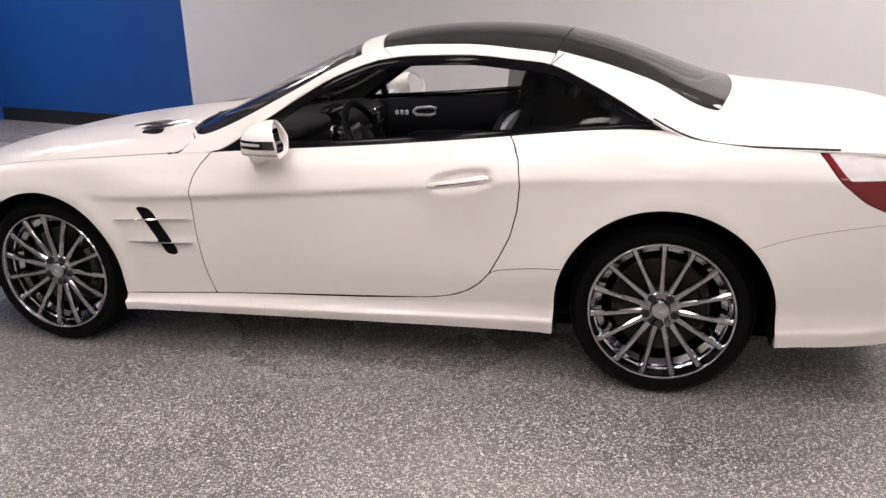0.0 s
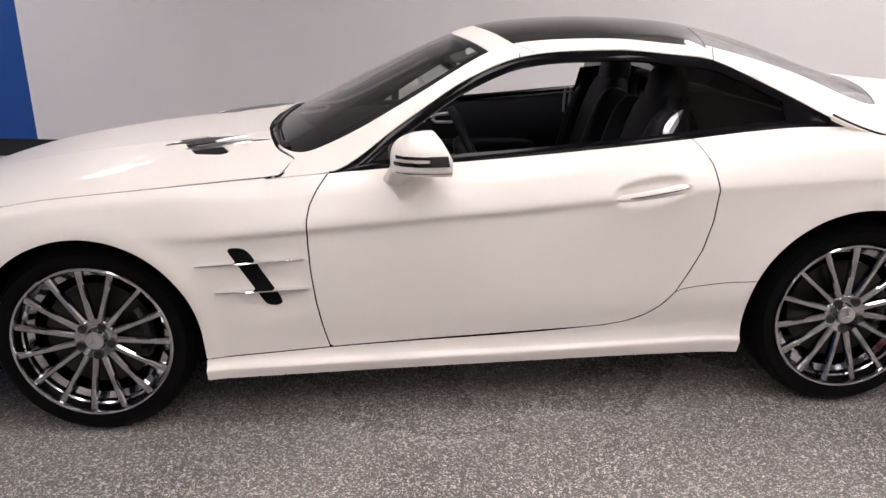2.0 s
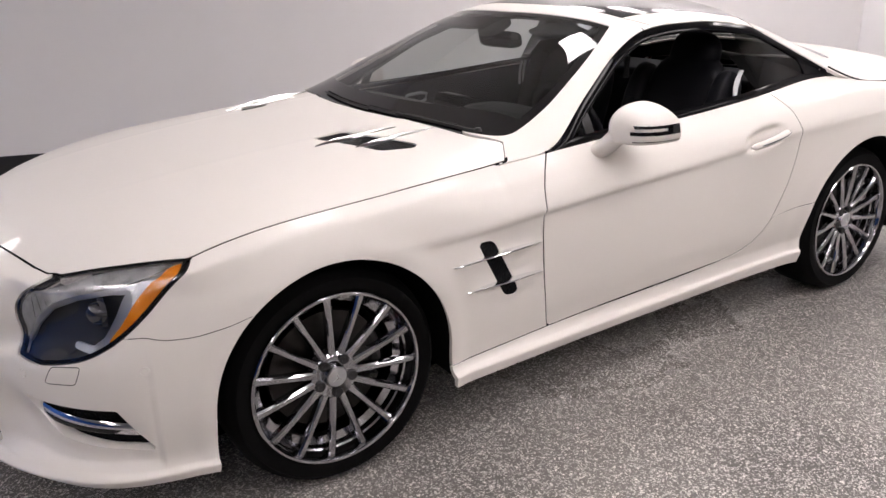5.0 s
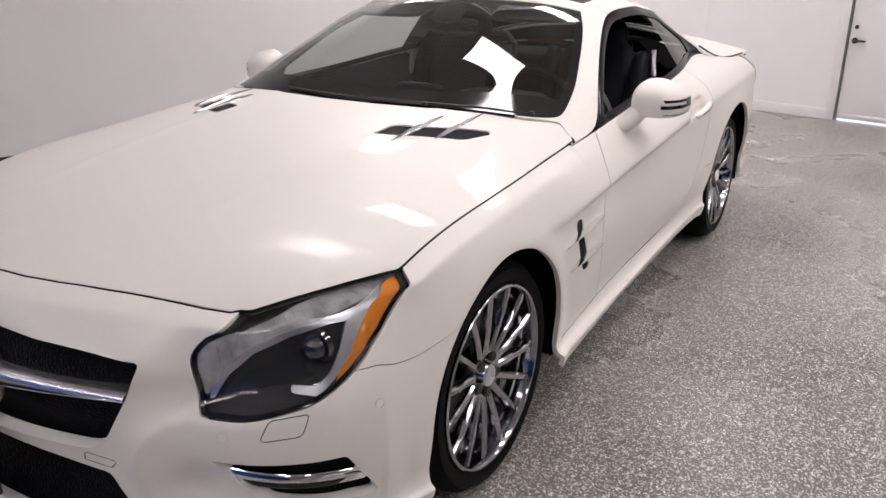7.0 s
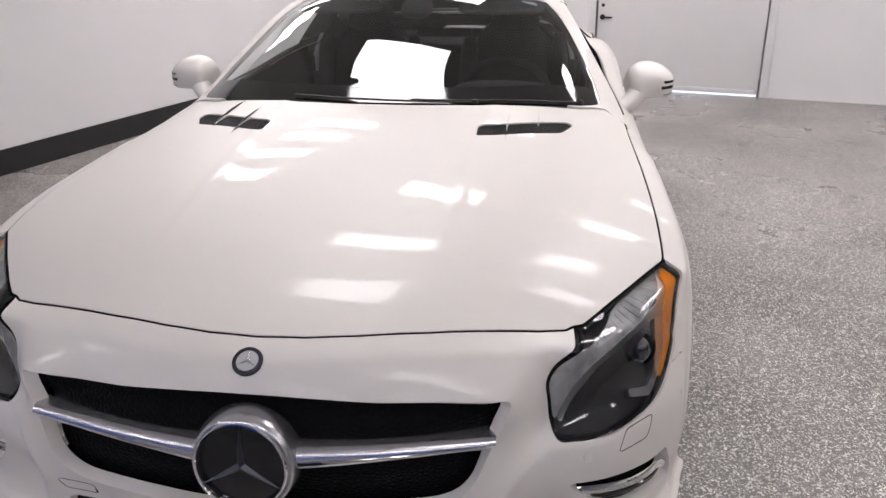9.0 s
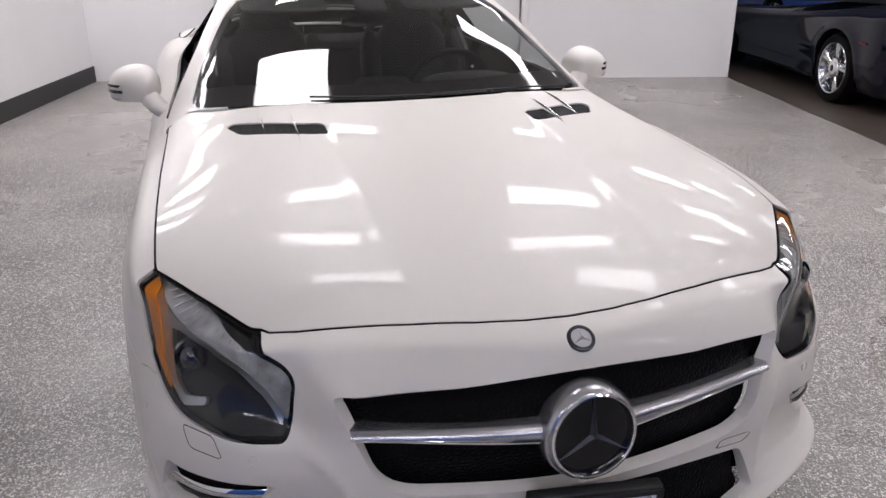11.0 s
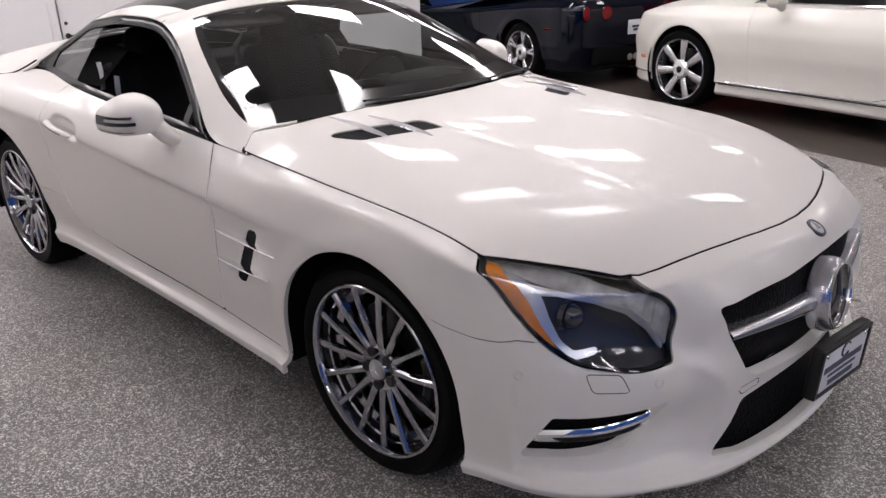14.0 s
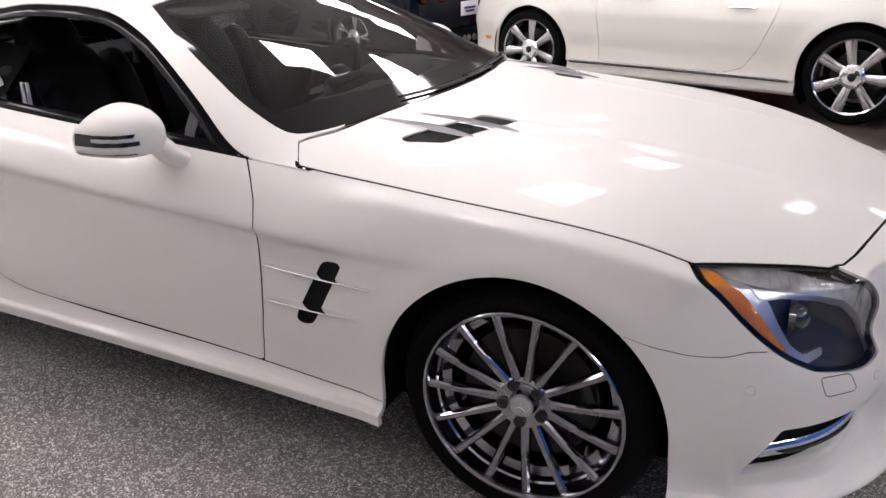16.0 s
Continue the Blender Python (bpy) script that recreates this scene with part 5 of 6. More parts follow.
    tube(bm, [(-1.018, .805 * sg, .838), (-1.022, .84 * sg, .852), (-1.034, .872 * sg, .878), (-1.055, .905 * sg, .922)], [.042, .043, .044, .046], 18, .7)
    part("stalk", bm, PAINT, m)

    # joints of the folding roof across the rail
    for pts in (((-1.462, .452, 1.263), (-1.464, .512, 1.246), (-1.455, .587, 1.220), (-1.451, .612, 1.209)), ((-2.168, .480, 1.222), (-2.163, .495, 1.218), (-2.142, .559, 1.199), (-2.134, .585, 1.188))):
        bm = bmesh.new()
        tube(bm, [(x, y * sg, z) for x, y, z in pts], .0024, 6)
        part("roof_joint", bm, GAPM, car)

    # window frame and glass
    xs = np.linspace(-.805, -2.512, 90)
    ztop, ytop = smoothed(uz, xs, .02), smoothed(uy, xs, .03)
    sb_ = np.array([ring_s(x, .93) for x in xs])
    Bp = ring_at(sb_, np.full(len(xs), float(len(RAILS) - 1)))
    B = np.stack([xs, np.interp(-xs, -Bp[:, 0], Bp[:, 1]), np.interp(-xs, -Bp[:, 0], Bp[:, 2])], -1)
    Rr = np.stack([xs, ytop, ztop], -1)
    H = np.linalg.norm(Rr - B, axis=1)
    def band(name, fa, fb, m_, i0=0, i1=None, off=-.004, label="", depth=.014):
        """A strip between the belt line and the roof rail; fa, fb give metres from the belt (positive) or from the rail (negative)."""
        i1 = i1 or len(xs)
        rows = []
        for i in range(i0, i1):
            u = (Rr[i] - B[i]) / max(H[i], 1e-6)
            line = []
            for f in (fa, fb):
                d = f(i)
                d = H[i] + d if d < 0 else d
                line.append(B[i] + u * min(max(d, 0.0), H[i]))
            rows.append([line[0] * (1 - q) + line[1] * q for q in np.linspace(0, 1, 4)])
        P = np.array(rows)
        bulge = np.array([0, .004, .004, 0])
        P[:, :, 1] = (P[:, :, 1] + bulge[None]) * sg
        Sx = grid_surface(P, np.zeros((*P.shape[:2], 2)))
        if (Sx[0][:, 4] * sg).mean() < 0:
            Sx[0][:, 3:6] *= -1
            Sx = (Sx[0], [f[::-1] for f in Sx[1]])
        return shell(name, Sx, m_, win, label, depth=depth, off=off)
    win = new("side_window")
    win.parent = car
    tagged(win, "side window opening framed in gloss black, door glass lowered")
    wa = lambda i: -(.044 + .014 * max(0, 1 - (i / 34) ** 1.0))
    band("top_frame", wa, lambda i: -1e-5, FRAMEBLACK)
    band("belt_strip", lambda i: 0.0, lambda i: .032, FRAMEBLACK)
    band("corner_panel", lambda i: .03, lambda i: -.03, FRAMEBLACK, 0, 6)
    band("divider", lambda i: .028, lambda i: -.03, BLACK, 10, 13)
    g = band("quarter_glass", lambda i: .028, lambda i: -.028, TINT, 61, 88, -.008, "tinted rear quarter glass", 0)
    g.visible_shadow = False
    band("rear_corner", lambda i: .0, lambda i: -1e-5, FRAMEBLACK, 81, 90, -.0045)

# ---- cabin ----
def blob(bm, c, size, p=3.0, m=None, n=20, k=12):
    """A cushion: a superellipsoid of full size about c."""
    V, F = [], []
    f = lambda a: math.copysign(abs(a) ** (2 / p), a)
    for i in range(k + 1):
        th = -math.pi / 2 + math.pi * i / k
        for j in range(n):
            ph = 2 * math.pi * j / n
            V.append(Vector((size[0] / 2 * f(math.cos(th)) * f(math.cos(ph)), size[1] / 2 * f(math.cos(th)) * f(math.sin(ph)), size[2] / 2 * f(math.sin(th)))))
    M = Matrix.Translation(c) @ (m or Matrix())
    vs = [bm.verts.new(M @ v) for v in V]
    for i in range(k):
        for j in range(n):
            bm.faces.new((vs[i * n + j], vs[i * n + (j + 1) % n], vs[(i + 1) * n + (j + 1) % n], vs[(i + 1) * n + j]))
    bmesh.ops.remove_doubles(bm, verts=vs, dist=1e-5)


def cushion(name, c, size, material, parent, p=3.0, m=None, label=""):
    bm = bmesh.new()
    blob(bm, c, size, p, m)
    return part(name, bm, material, parent, label)


def seat(y):
    s = new("seat")
    s.parent = car
    tagged(s, "black leather bucket seat with fixed headrest")
    o = 1 if y > 0 else -1
    cushion("seat_cushion", (-1.60, y, .52), (.56, .40, .16), LEATHER, s, 3.4, pose(0, 0, 0, 0, -8, 0))
    for d in (-.22, .22):
        cushion("side_bolster", (-1.60, y + d, .55), (.54, .10, .17), LEATHER, s, 3, pose(0, 0, 0, 0, -8, 0))
    lean = pose(0, 0, 0, 0, -17, 0)
    cushion("backrest", (-1.965, y, .79), (.15, .42, .60), LEATHER, s, 2.9, lean)
    for d in (-.225, .225):
        cushion("back_bolster", (-1.935, y + d, .77), (.17, .10, .52), LEATHER, s, 3, lean)
    cushion("headrest", (-2.045, y, 1.060), (.12, .25, .22), LEATHER, s, 2.7, pose(0, 0, 0, 0, -10, 0))
    cushion("shoulder_panel", (-2.03, y, .98), (.11, .34, .12), LEATHER, s, 3.2, lean)
    bm = bmesh.new()
    lens_ = [(0, .002), (.12, .010), (.3, .016), (.5, .018), (.7, .016), (.88, .009), (1, .002)]
    foot, head = Vector((-1.955, y + o * .296, .915)), Vector((-2.020, y + o * .268, 1.025))
    V, F = [], []
    for t, w in lens_:
        c = foot.lerp(head, t) + Vector((.012 * math.sin(math.pi * t), 0, 0))
        V += [tuple(c + Vector((w, 0, w * .5))), tuple(c + Vector((0, o * .010, 0))), tuple(c - Vector((w, 0, w * .5))), tuple(c - Vector((0, o * .012, 0)))]
    F = [(i * 4 + j, i * 4 + (j + 1) % 4, (i + 1) * 4 + (j + 1) % 4, (i + 1) * 4 + j) for i in range(6) for j in range(4)]
    add_to(bm, V, F)
    part("belt_guide", bm, BRIGHT, s, "leaf-shaped chrome belt guide", smooth=False)


    if o < 0:
        for dx in (0, -.026):
            bm = bmesh.new()
            tube(bm, [(-1.866 + dx, -.632, .850), (-1.868 + dx, -.634, .91), (-1.874 + dx, -.626, .975)], [.006, .007, .006], 8)
            part("trim_bar", bm, BRIGHT, s, "upright chrome trim bar")


seat(.37)
seat(-.37)

dash = new("dashboard")
dash.parent = car
tagged(dash, "black stitched dashboard with instrument hood")
V, F = [], []
prof = [(-.56, .80), (-.60, .868), (-.75, .893), (-.90, .905), (-.985, .895), (-1.03, .86), (-1.035, .80), (-1.00, .70), (-.98, .50)]
ny = 25
for i in range(ny):
    y = -.73 + 1.46 * i / (ny - 1)
    bow = .06 * (1 - (y / .73) ** 2)
    for x, z in prof:
        V.append((x + bow * (x > -.9) * .8 - .0, y, z - .012 * (abs(y) / .73) ** 3))
k = len(prof)
F = [(i * k + j, (i + 1) * k + j, (i + 1) * k + j + 1, i * k + j + 1) for i in range(ny - 1) for j in range(k - 1)]
part("dash_top", bm_from(V, F), DASH, dash)
cushion("instrument_hood", (-.985, .37, .905), (.22, .40, .09), DASH, dash, 3.0)
cushion("screen_housing", (-1.00, 0, .90), (.07, .24, .10), GLOSSBLACK, dash, 4.0)
for y in (-.55, -.10, .10, .62):
    V, F = lathe([(.018, 0), (.020, .012), (.032, .016), (.037, .010), (.038, 0)], 24, axis="z")
    mm = Matrix.Translation((-1.035, y, .83)) @ pose(0, 0, 0, 0, -90, 0)
    part("air_vent", bm_from([tuple(mm @ Vector(v)) for v in V], F), CHROME, dash, "round chrome air vent")
bm = bmesh.new()
box(bm, (-1.032, -.70, .765), (-1.024, .70, .785), .003)
part("trim_strip", bm, SATIN, dash, "satin trim strip")

steer = new("steering_wheel")
steer.parent = car
tagged(steer, "black leather steering wheel with silver spokes")
SM = Matrix.Translation((-1.31, .37, .835)) @ pose(0, 0, 0, 0, -66, 0)
def put(bm):
    bmesh.ops.transform(bm, matrix=SM, verts=bm.verts[:])
    return bm
bm = bmesh.new()
N, n = 48, 12
vs = [[bm.verts.new(((.185 + .0155 * math.cos(b)) * math.cos(a), (.185 + .0155 * math.cos(b)) * math.sin(a), .0155 * math.sin(b))) for b in [2 * math.pi * j / n for j in range(n)]] for a in [2 * math.pi * i / N for i in range(N)]]
for i in range(N):
    for j in range(n):
        bm.faces.new((vs[i][j], vs[(i + 1) % N][j], vs[(i + 1) % N][(j + 1) % n], vs[i][(j + 1) % n]))
part("rim", put(bm), LEATHER, steer)
bm = bmesh.new()
blob(bm, (0, 0, -.02), (.17, .15, .08), 3)
part("airbag_cover", put(bm), DASH, steer)
for a in (math.pi / 2 + 0.1, -math.pi / 2 - 0.1, math.pi):
    bm = bmesh.new()
    tube(bm, [(.06 * math.cos(a), .06 * math.sin(a), -.012), (.178 * math.cos(a), .178 * math.sin(a), 0)], [.020, .012], 8, .4)
    part("spoke", put(bm), SATIN, steer, "silver spoke")
bm = bmesh.new()
tube(bm, [(0, 0, -.03), (0, 0, -.30)], .035, 12)
part("column", put(bm), BLACK, steer)

# door linings, console, bulkhead, floor
for sg in (1, -1):
    lin = new("door_lining")
    lin.parent = car
    tagged(lin, "black leather door lining with chrome pull")
    V, F = [], []
    prof = [(.30, .77), (.45, .785), (.60, .765), (.70, .735), (.78, .742), (.86, .765), (.895, .785), (.90, .80)]
    for i in range(30):
        x = -.80 - (2.06 - .80) * i / 29
        rise = float(np.interp(-x, [.8, 1.4, 2.06], [-.035, .0, .035]))
        for z, y in prof:
            V.append((x, y * sg, z + rise * (z > .6)))
    k = len(prof)
    F = [(i * k + j, (i + 1) * k + j, (i + 1) * k + j + 1, i * k + j + 1) for i in range(29) for j in range(k - 1)]
    part("panel", bm_from(V, F), LEATHER, lin)
    bm = bmesh.new()
    loop = [(-1.20, .815), (-1.22, .835), (-1.30, .842), (-1.335, .835), (-1.33, .805), (-1.30, .795), (-1.22, .797), (-1.20, .815)]
    tube(bm, [(x, .733 * sg, z) for x, z in loop], .0085, 8)
    part("chrome_pull", bm, BRIGHT, lin, "chrome door pull loop")
    for i in range(3):
        cushion("seat_switch", (-1.10 - .03 * i, .735 * sg, .81), (.022, .014, .028), BRIGHT, lin, 3)
    cushion("armrest", (-1.45, .70 * sg, .68), (.55, .10, .07), LEATHER, lin, 3.2)
    V, F = [], []
    for i in range(10):
        x = -2.06 - .52 * i / 9
        for z, y in ((.35, .66), (.70, .70), (.90, .72), (.945, .735)):
            V.append((x, (y - .03 * i / 9) * sg, z + .045 * i / 9))
    F = [(i * 4 + j, (i + 1) * 4 + j, (i + 1) * 4 + j + 1, i * 4 + j + 1) for i in range(9) for j in range(3)]
    part("rear_side_trim", bm_from(V, F), LEATHER, car)
    # inner lining of the folding roof's rear quarter
    V, F = [], []
    for i in range(12):
        x = (-2.07 if sg > 0 else -1.92) * (1 - i / 11) - 2.48 * i / 11
        top = float(smoothed(uz, np.array(x), .02)) - .055
        top = .935 + (top - .935) * (.62 + .38 * i / 11)
        yt = float(smoothed(uy, np.array(x), .03)) - .05
        for q in (0, .35, .7, 1):
            V.append((x, (.690 + (yt - .690) * q) * sg, .935 + (top - .935) * q))
    F = [(i * 4 + j, (i + 1) * 4 + j, (i + 1) * 4 + j + 1, i * 4 + j + 1) for i in range(11) for j in range(3)]
    part("quarter_lining", bm_from(V, F), LINER_SHADE, car, "dark lining beside the rear quarter window")
cons = new("centre_console")
cons.parent = car
for nm, c, sz, mt in (("body", (-1.45, 0, .50), (.95, .22, .22), DASH), ("armrest", (-1.68, 0, .63), (.34, .19, .10), LEATHER), ("shifter", (-1.28, .02, .66), (.06, .05, .12), GLOSSBLACK), ("stack", (-1.06, 0, .72), (.14, .26, .30), GLOSSBLACK)):
    cushion(nm, c, sz, mt, cons, 4)
bm = bmesh.new()
box(bm, (-2.33, -.72, .30), (-2.27, .72, .90), .02)
box(bm, (-2.66, -.70, .90), (-2.27, .70, .945), .015)
part("rear_bulkhead", bm, LEATHER, car)
bm = bmesh.new()
box(bm, (-2.6, -.74, .24), (-.55, .74, .27), .005)
part("cabin_floor", bm, LINER_SHADE, car)
for sg in (1, -1):
    bm = bmesh.new()
    pts = [(-2.20, y * sg, z) for y, z in ((.18, .90), (.18, 1.00), (.23, 1.05), (.37, 1.06), (.51, 1.05), (.56, 1.00), (.56, .90))]
    tube(bm, pts, .018, 10)
    part("roll_bar", bm, BLACK, car)
# interior mirror, sun visors, sticker
im = new("interior_mirror")
im.parent = car
tagged(im, "black interior mirror on a short stem")
cushion("mirror_body", (-1.245, 0, 1.155), (.035, .24, .068), GLOSSBLACK, im, 4, pose(0, 0, 0, 0, 12, 8))
cushion("sensor_pod", (-1.215, 0, 1.208), (.13, .13, .045), BLACK, im, 3, pose(0, 0, 0, 0, 24, 0))
for y in (.34, -.34):
    cushion("sun_visor", (-1.31, y, 1.205), (.15, .36, .022), GREYTRIM, car, 4, pose(0, 0, 0, 0, 12, 0))
P_ = upper_at(np.array([-1.285, -1.285, -1.315, -1.315]), np.array([.66, .76, .76, .66]))
obj("inspection_sticker", [tuple(p + np.array((.004, 0, -.007))) for p in P_], [(0, 1, 2, 3)], PLATEWHITE, car, "small white sticker", smooth=False)

# wiper arms in the black tray
for (y0, y1, x0, x1) in ((.30, -.34, 0, .045), (.66, .08, 0, .040)):
    wp = new("wiper")
    wp.parent = car
    tagged(wp, "black windscreen wiper resting in the tray")
    ys = np.linspace(y0, y1, 14)
    xs_ = ws_low(np.abs(ys)) - np.linspace(.012, x1 - .012, 14)
    base = [Vector(upper_at(np.array(x), np.array(y / float(smoothed(uy, np.array(x), .03))))) for x, y in zip(xs_, ys)]
    bm = bmesh.new()
    tube(bm, [p + Vector((0.004, 0, .004)) for p in base], [.006] + [.0045] * 12 + [.003], 8, .7)
    part("arm", bm, BLACK, wp)
    bm = bmesh.new()
    tube(bm, [p + Vector((-.012, 0, .001)) for p in base[2:]], .004, 6, 1.2)
    part("blade", bm, RUBBER, wp)
    V, F = lathe([(.0005, .014), (.009, .013), (.012, .008), (.013, 0)], 16, axis="z")
    part("pivot_cap", bm_from([tuple(base[0] + Vector(v)) for v in V], F), BLACK, wp)

# ---- other parked cars ----
def broad_wheel(name, R, rim_r, width, spokes, wd, split=0.0):
    """A simpler wheel with broad spokes, outer face towards -y."""
    root = new(name)
    h = width / 2
    V, F = lathe([(rim_r - .01, -h + .01), (rim_r + .015, -h - .003), (R - .025, -h + .004), (R - .004, -h + .035), (R, 0), (R - .004, h - .03), (rim_r, h)], 56)
    part("tyre", bm_from(V, F), RUBBER, root)
    V, F = lathe([(rim_r, -h), (rim_r - .004, -h - .006), (rim_r - .014, -h), (rim_r - .02, -h + .02), (rim_r - .04, -h + .05), (rim_r - .04, h)], 56)
    part("rim", bm_from(V, F), BRIGHTRIM, root)
    for k in range(spokes):
        for off in ((-split, split) if split else (0,)):
            a = 2 * math.pi * k / spokes + math.pi / 2
            rows = []
            for t in np.linspace(0, 1, 7):
                r = .05 + (rim_r - .012 - .05) * t
                a2 = a + off * t
                w = wd * (.62 + .38 * t) * (1 if not split else .6)
                d = -h + .004 + .022 * (1 - t) ** 2
                rows.append([(r * math.cos(a2) - q * w * math.sin(a2), d + e, r * math.sin(a2) + q * w * math.cos(a2)) for q, e in ((-1, .03), (-1, .008), (-.6, 0), (.6, 0), (1, .008), (1, .03))])
            V = [p for row in rows for p in row]
            F = [(i * 6 + j, i * 6 + (j + 1) % 6, (i + 1) * 6 + (j + 1) % 6, (i + 1) * 6 + j) for i in range(6) for j in range(6)]
            part("spoke", bm_from(V, F), BRIGHTRIM, root)
    V, F = lathe([(.0005, -h - .002), (.052, -h - .001), (.066, -h + .002), (.072, -h + .010), (.088, -h + .016), (.094, -h + .06)], 32)
    part("hub", bm_from(V, F), CHROME, root)
    V, F = lathe([(.0005, -h - .007), (.024, -h - .006), (.031, -h - .001)], 24)
    part("hub_cap", bm_from(V, F), GLOSSBLACK, root)
    V, F = lathe([(.06, -.02), (.175, -.02), (.175, 0), (.06, 0)], 40)
    part("brake_disc", bm_from(V, F), DISC, root)
    return root


def parked_car(name, label, paint, stn, rails, axles, R, seams, profile, cabin, place):
    """A parked car: body side with wheel openings and door joints, crowned top, glazed cabin."""
    root = tagged(new(name), label, "car")
    S0, at, s_of, L = ring_body(stn, rails, ns=200, per=6, flares=tuple((x, R, R + .055, .012, .05) for x in axles))

    def wells(A):
        return np.min([np.where(A[:, 2] > R, np.hypot(A[:, 0] - x, A[:, 2] - R), np.abs(A[:, 0] - x)) - R - .038 for x in axles], axis=0)

    for sg, S in ((1, S0), (-1, flip_y(S0))):
        body = clip(S, wells)
        poly = seams
        rest = clip(body, lambda A: -inside(poly, A[:, 0], A[:, 2]) - .002)
        shell("body_side", rest, paint, root, depth=.015)
        shell("door", clip(body, lambda A: inside(poly, A[:, 0], A[:, 2]) - .002), paint, root, depth=.015)
        # near-black sheet added for the shade in the door joints
        shell("gap_shade_skin", clip(S, wells), LINER_SHADE, root, depth=0, off=-.03)
        for x in axles:
            V, F = lathe([(R + .06, .50), (R + .06, .90)], 40)
            obj("wheel_well", [(a + x, b * sg, c + R) for a, b, c in V], [f for f in F if min(V[i][2] for i in f) > -R + .1], LINER_SHADE, root)
            V, F = lathe([(.02, .52), (R + .06, .52)], 40)
            obj("well_panel", [(a + x, b * sg, c + R) for a, b, c in V], [f for f in F if min(V[i][2] for i in f) > -R + .1], LINER_SHADE, root)
    # top skin between the two upper edges
    s = np.linspace(0.02, L - .02, 120)
    E = at(s, np.full(120, float(len(rails) - 1)))
    zc = mono(*profile)
    ws = np.linspace(-1, 1, 25)
    P = np.array([[(x, y * w, z + (max(float(zc(x)), z) - z) * (1 - abs(w) ** 2.2)) for w in ws] for x, y, z in E])
    top = grid_surface(P, np.zeros((120, 25, 2)))
    if top[0][:, 5].mean() < 0:
        top[0][:, 3:6] *= -1
        top = (top[0], [f[::-1] for f in top[1]])
    shell("top_skin", top, paint, root, depth=0)
    # cabin
    V, F = [], []
    for x, yb, zb, yt, zt in cabin:
        V += [(x, -yb, zb), (x, -yt, zt), (x, -yt * .5, zt + .03), (x, yt * .5, zt + .03), (x, yt, zt), (x, yb, zb)]
    n = len(cabin)
    obj("side_glass", V, [(i * 6 + j, (i + 1) * 6 + j, (i + 1) * 6 + j + 1, i * 6 + j + 1) for i in range(n - 1) for j in (0, 4)], ROOFGLASS, root)
    obj("screens", V, [(i * 6 + j, (i + 1) * 6 + j, (i + 1) * 6 + j + 1, i * 6 + j + 1) for i in (0, n - 2) for j in (1, 2, 3)], ROOFGLASS, root)
    obj("roof", V, [(i * 6 + j, (i + 1) * 6 + j, (i + 1) * 6 + j + 1, i * 6 + j + 1) for i in range(1, n - 2) for j in (1, 2, 3)], paint, root)
    root.matrix_basis = place
    return root, at, s_of


HEAD_A = math.degrees(math.atan2(.2266, -.974))
GT_STN = [(.94, 0), (.91, .37), (.82, .64), (.62, .81), (.34, .900), (0, .940), (-.60, .935), (-1.40, .930), (-2.10, .945), (-2.745, .965), (-3.20, .91), (-3.60, .72), (-3.80, .38), (-3.84, 0)]
def const_rails(n, rows):
    return [([d] * n if not isinstance(d, list) else d, [z] * n if not isinstance(z, list) else z) for d, z in rows]
GT_RAILS = const_rails(14, [(.06, .17), (.035, .20), (.045, .275), (.018, .29), (.020, .40), (.004, .56), ([.04, .03, .03, .02, .01, .0, .004, .006, .004, 0, 0, 0, 0, 0], .68),
                            ([.10, .10, .08, .05, .03, .02, .03, .04, .035, .02, .03, .03, .03, .03], .80), ([.26, .25, .22, .18, .15, .13, .12, .12, .14, .16, .14, .12, .1, .1], [.84, .84, .85, .86, .87, .90, .915, .925, .94, .96, .95, .93, .92, .92])])
GT_DOOR = [(-.62, 1.2), (-.66, .80), (-.70, .50), (-.70, .305), (-.72, .300), (-1.80, .300), (-1.95, .345), (-2.06, .50), (-2.16, .75), (-2.22, 1.2)]
gt, gt_at, gt_s = parked_car("grand_tourer", "cream white two-door coupe with chrome wheels on brown concrete floor", PAINT_CREAM, GT_STN, GT_RAILS, (0, -2.745), .352, GT_DOOR,
                             ([.86, .4, -.3, -.7, -2.9, -3.84], [.86, .93, .985, .99, 1.02, .95]),
                             [(-.55, .72, .93, .66, .95), (-1.25, .74, .93, .56, 1.35), (-1.7, .74, .93, .56, 1.39), (-2.3, .73, .94, .55, 1.34), (-3.1, .66, .95, .5, .98)],
                             pose(-1.70, 5.49, 0, 0, 0, HEAD_A))
GW = broad_wheel("wheel", .352, .274, .275, 7, .040)
GW.parent = gt
GW.matrix_basis = pose(0, .800, .352, 0, 0, 180) @ pose(0, 0, 0, 0, 6, 0)
for x, y, rz, sp_ in ((-2.745, .805, 180, -10), (0, -.80, 0, 0), (-2.745, -.805, 0, 0)):
    c = copy_thing(GW, pose(x, y, .352, 0, 0, rz) @ pose(0, 0, 0, 0, sp_, 0))
    c.parent = gt


def along(at, s_of, x0, x1, z, off, n=30, rails_n=9, y=.94):
    out = []
    for x in np.linspace(x0, x1, n):
        v = np.linspace(0, rails_n - 1, 200)
        P = at(np.full(200, s_of(x, y)), v, off)
        out.append(Vector(P[int(np.argmin(np.abs(P[:, 2] - z)))]))
    return out


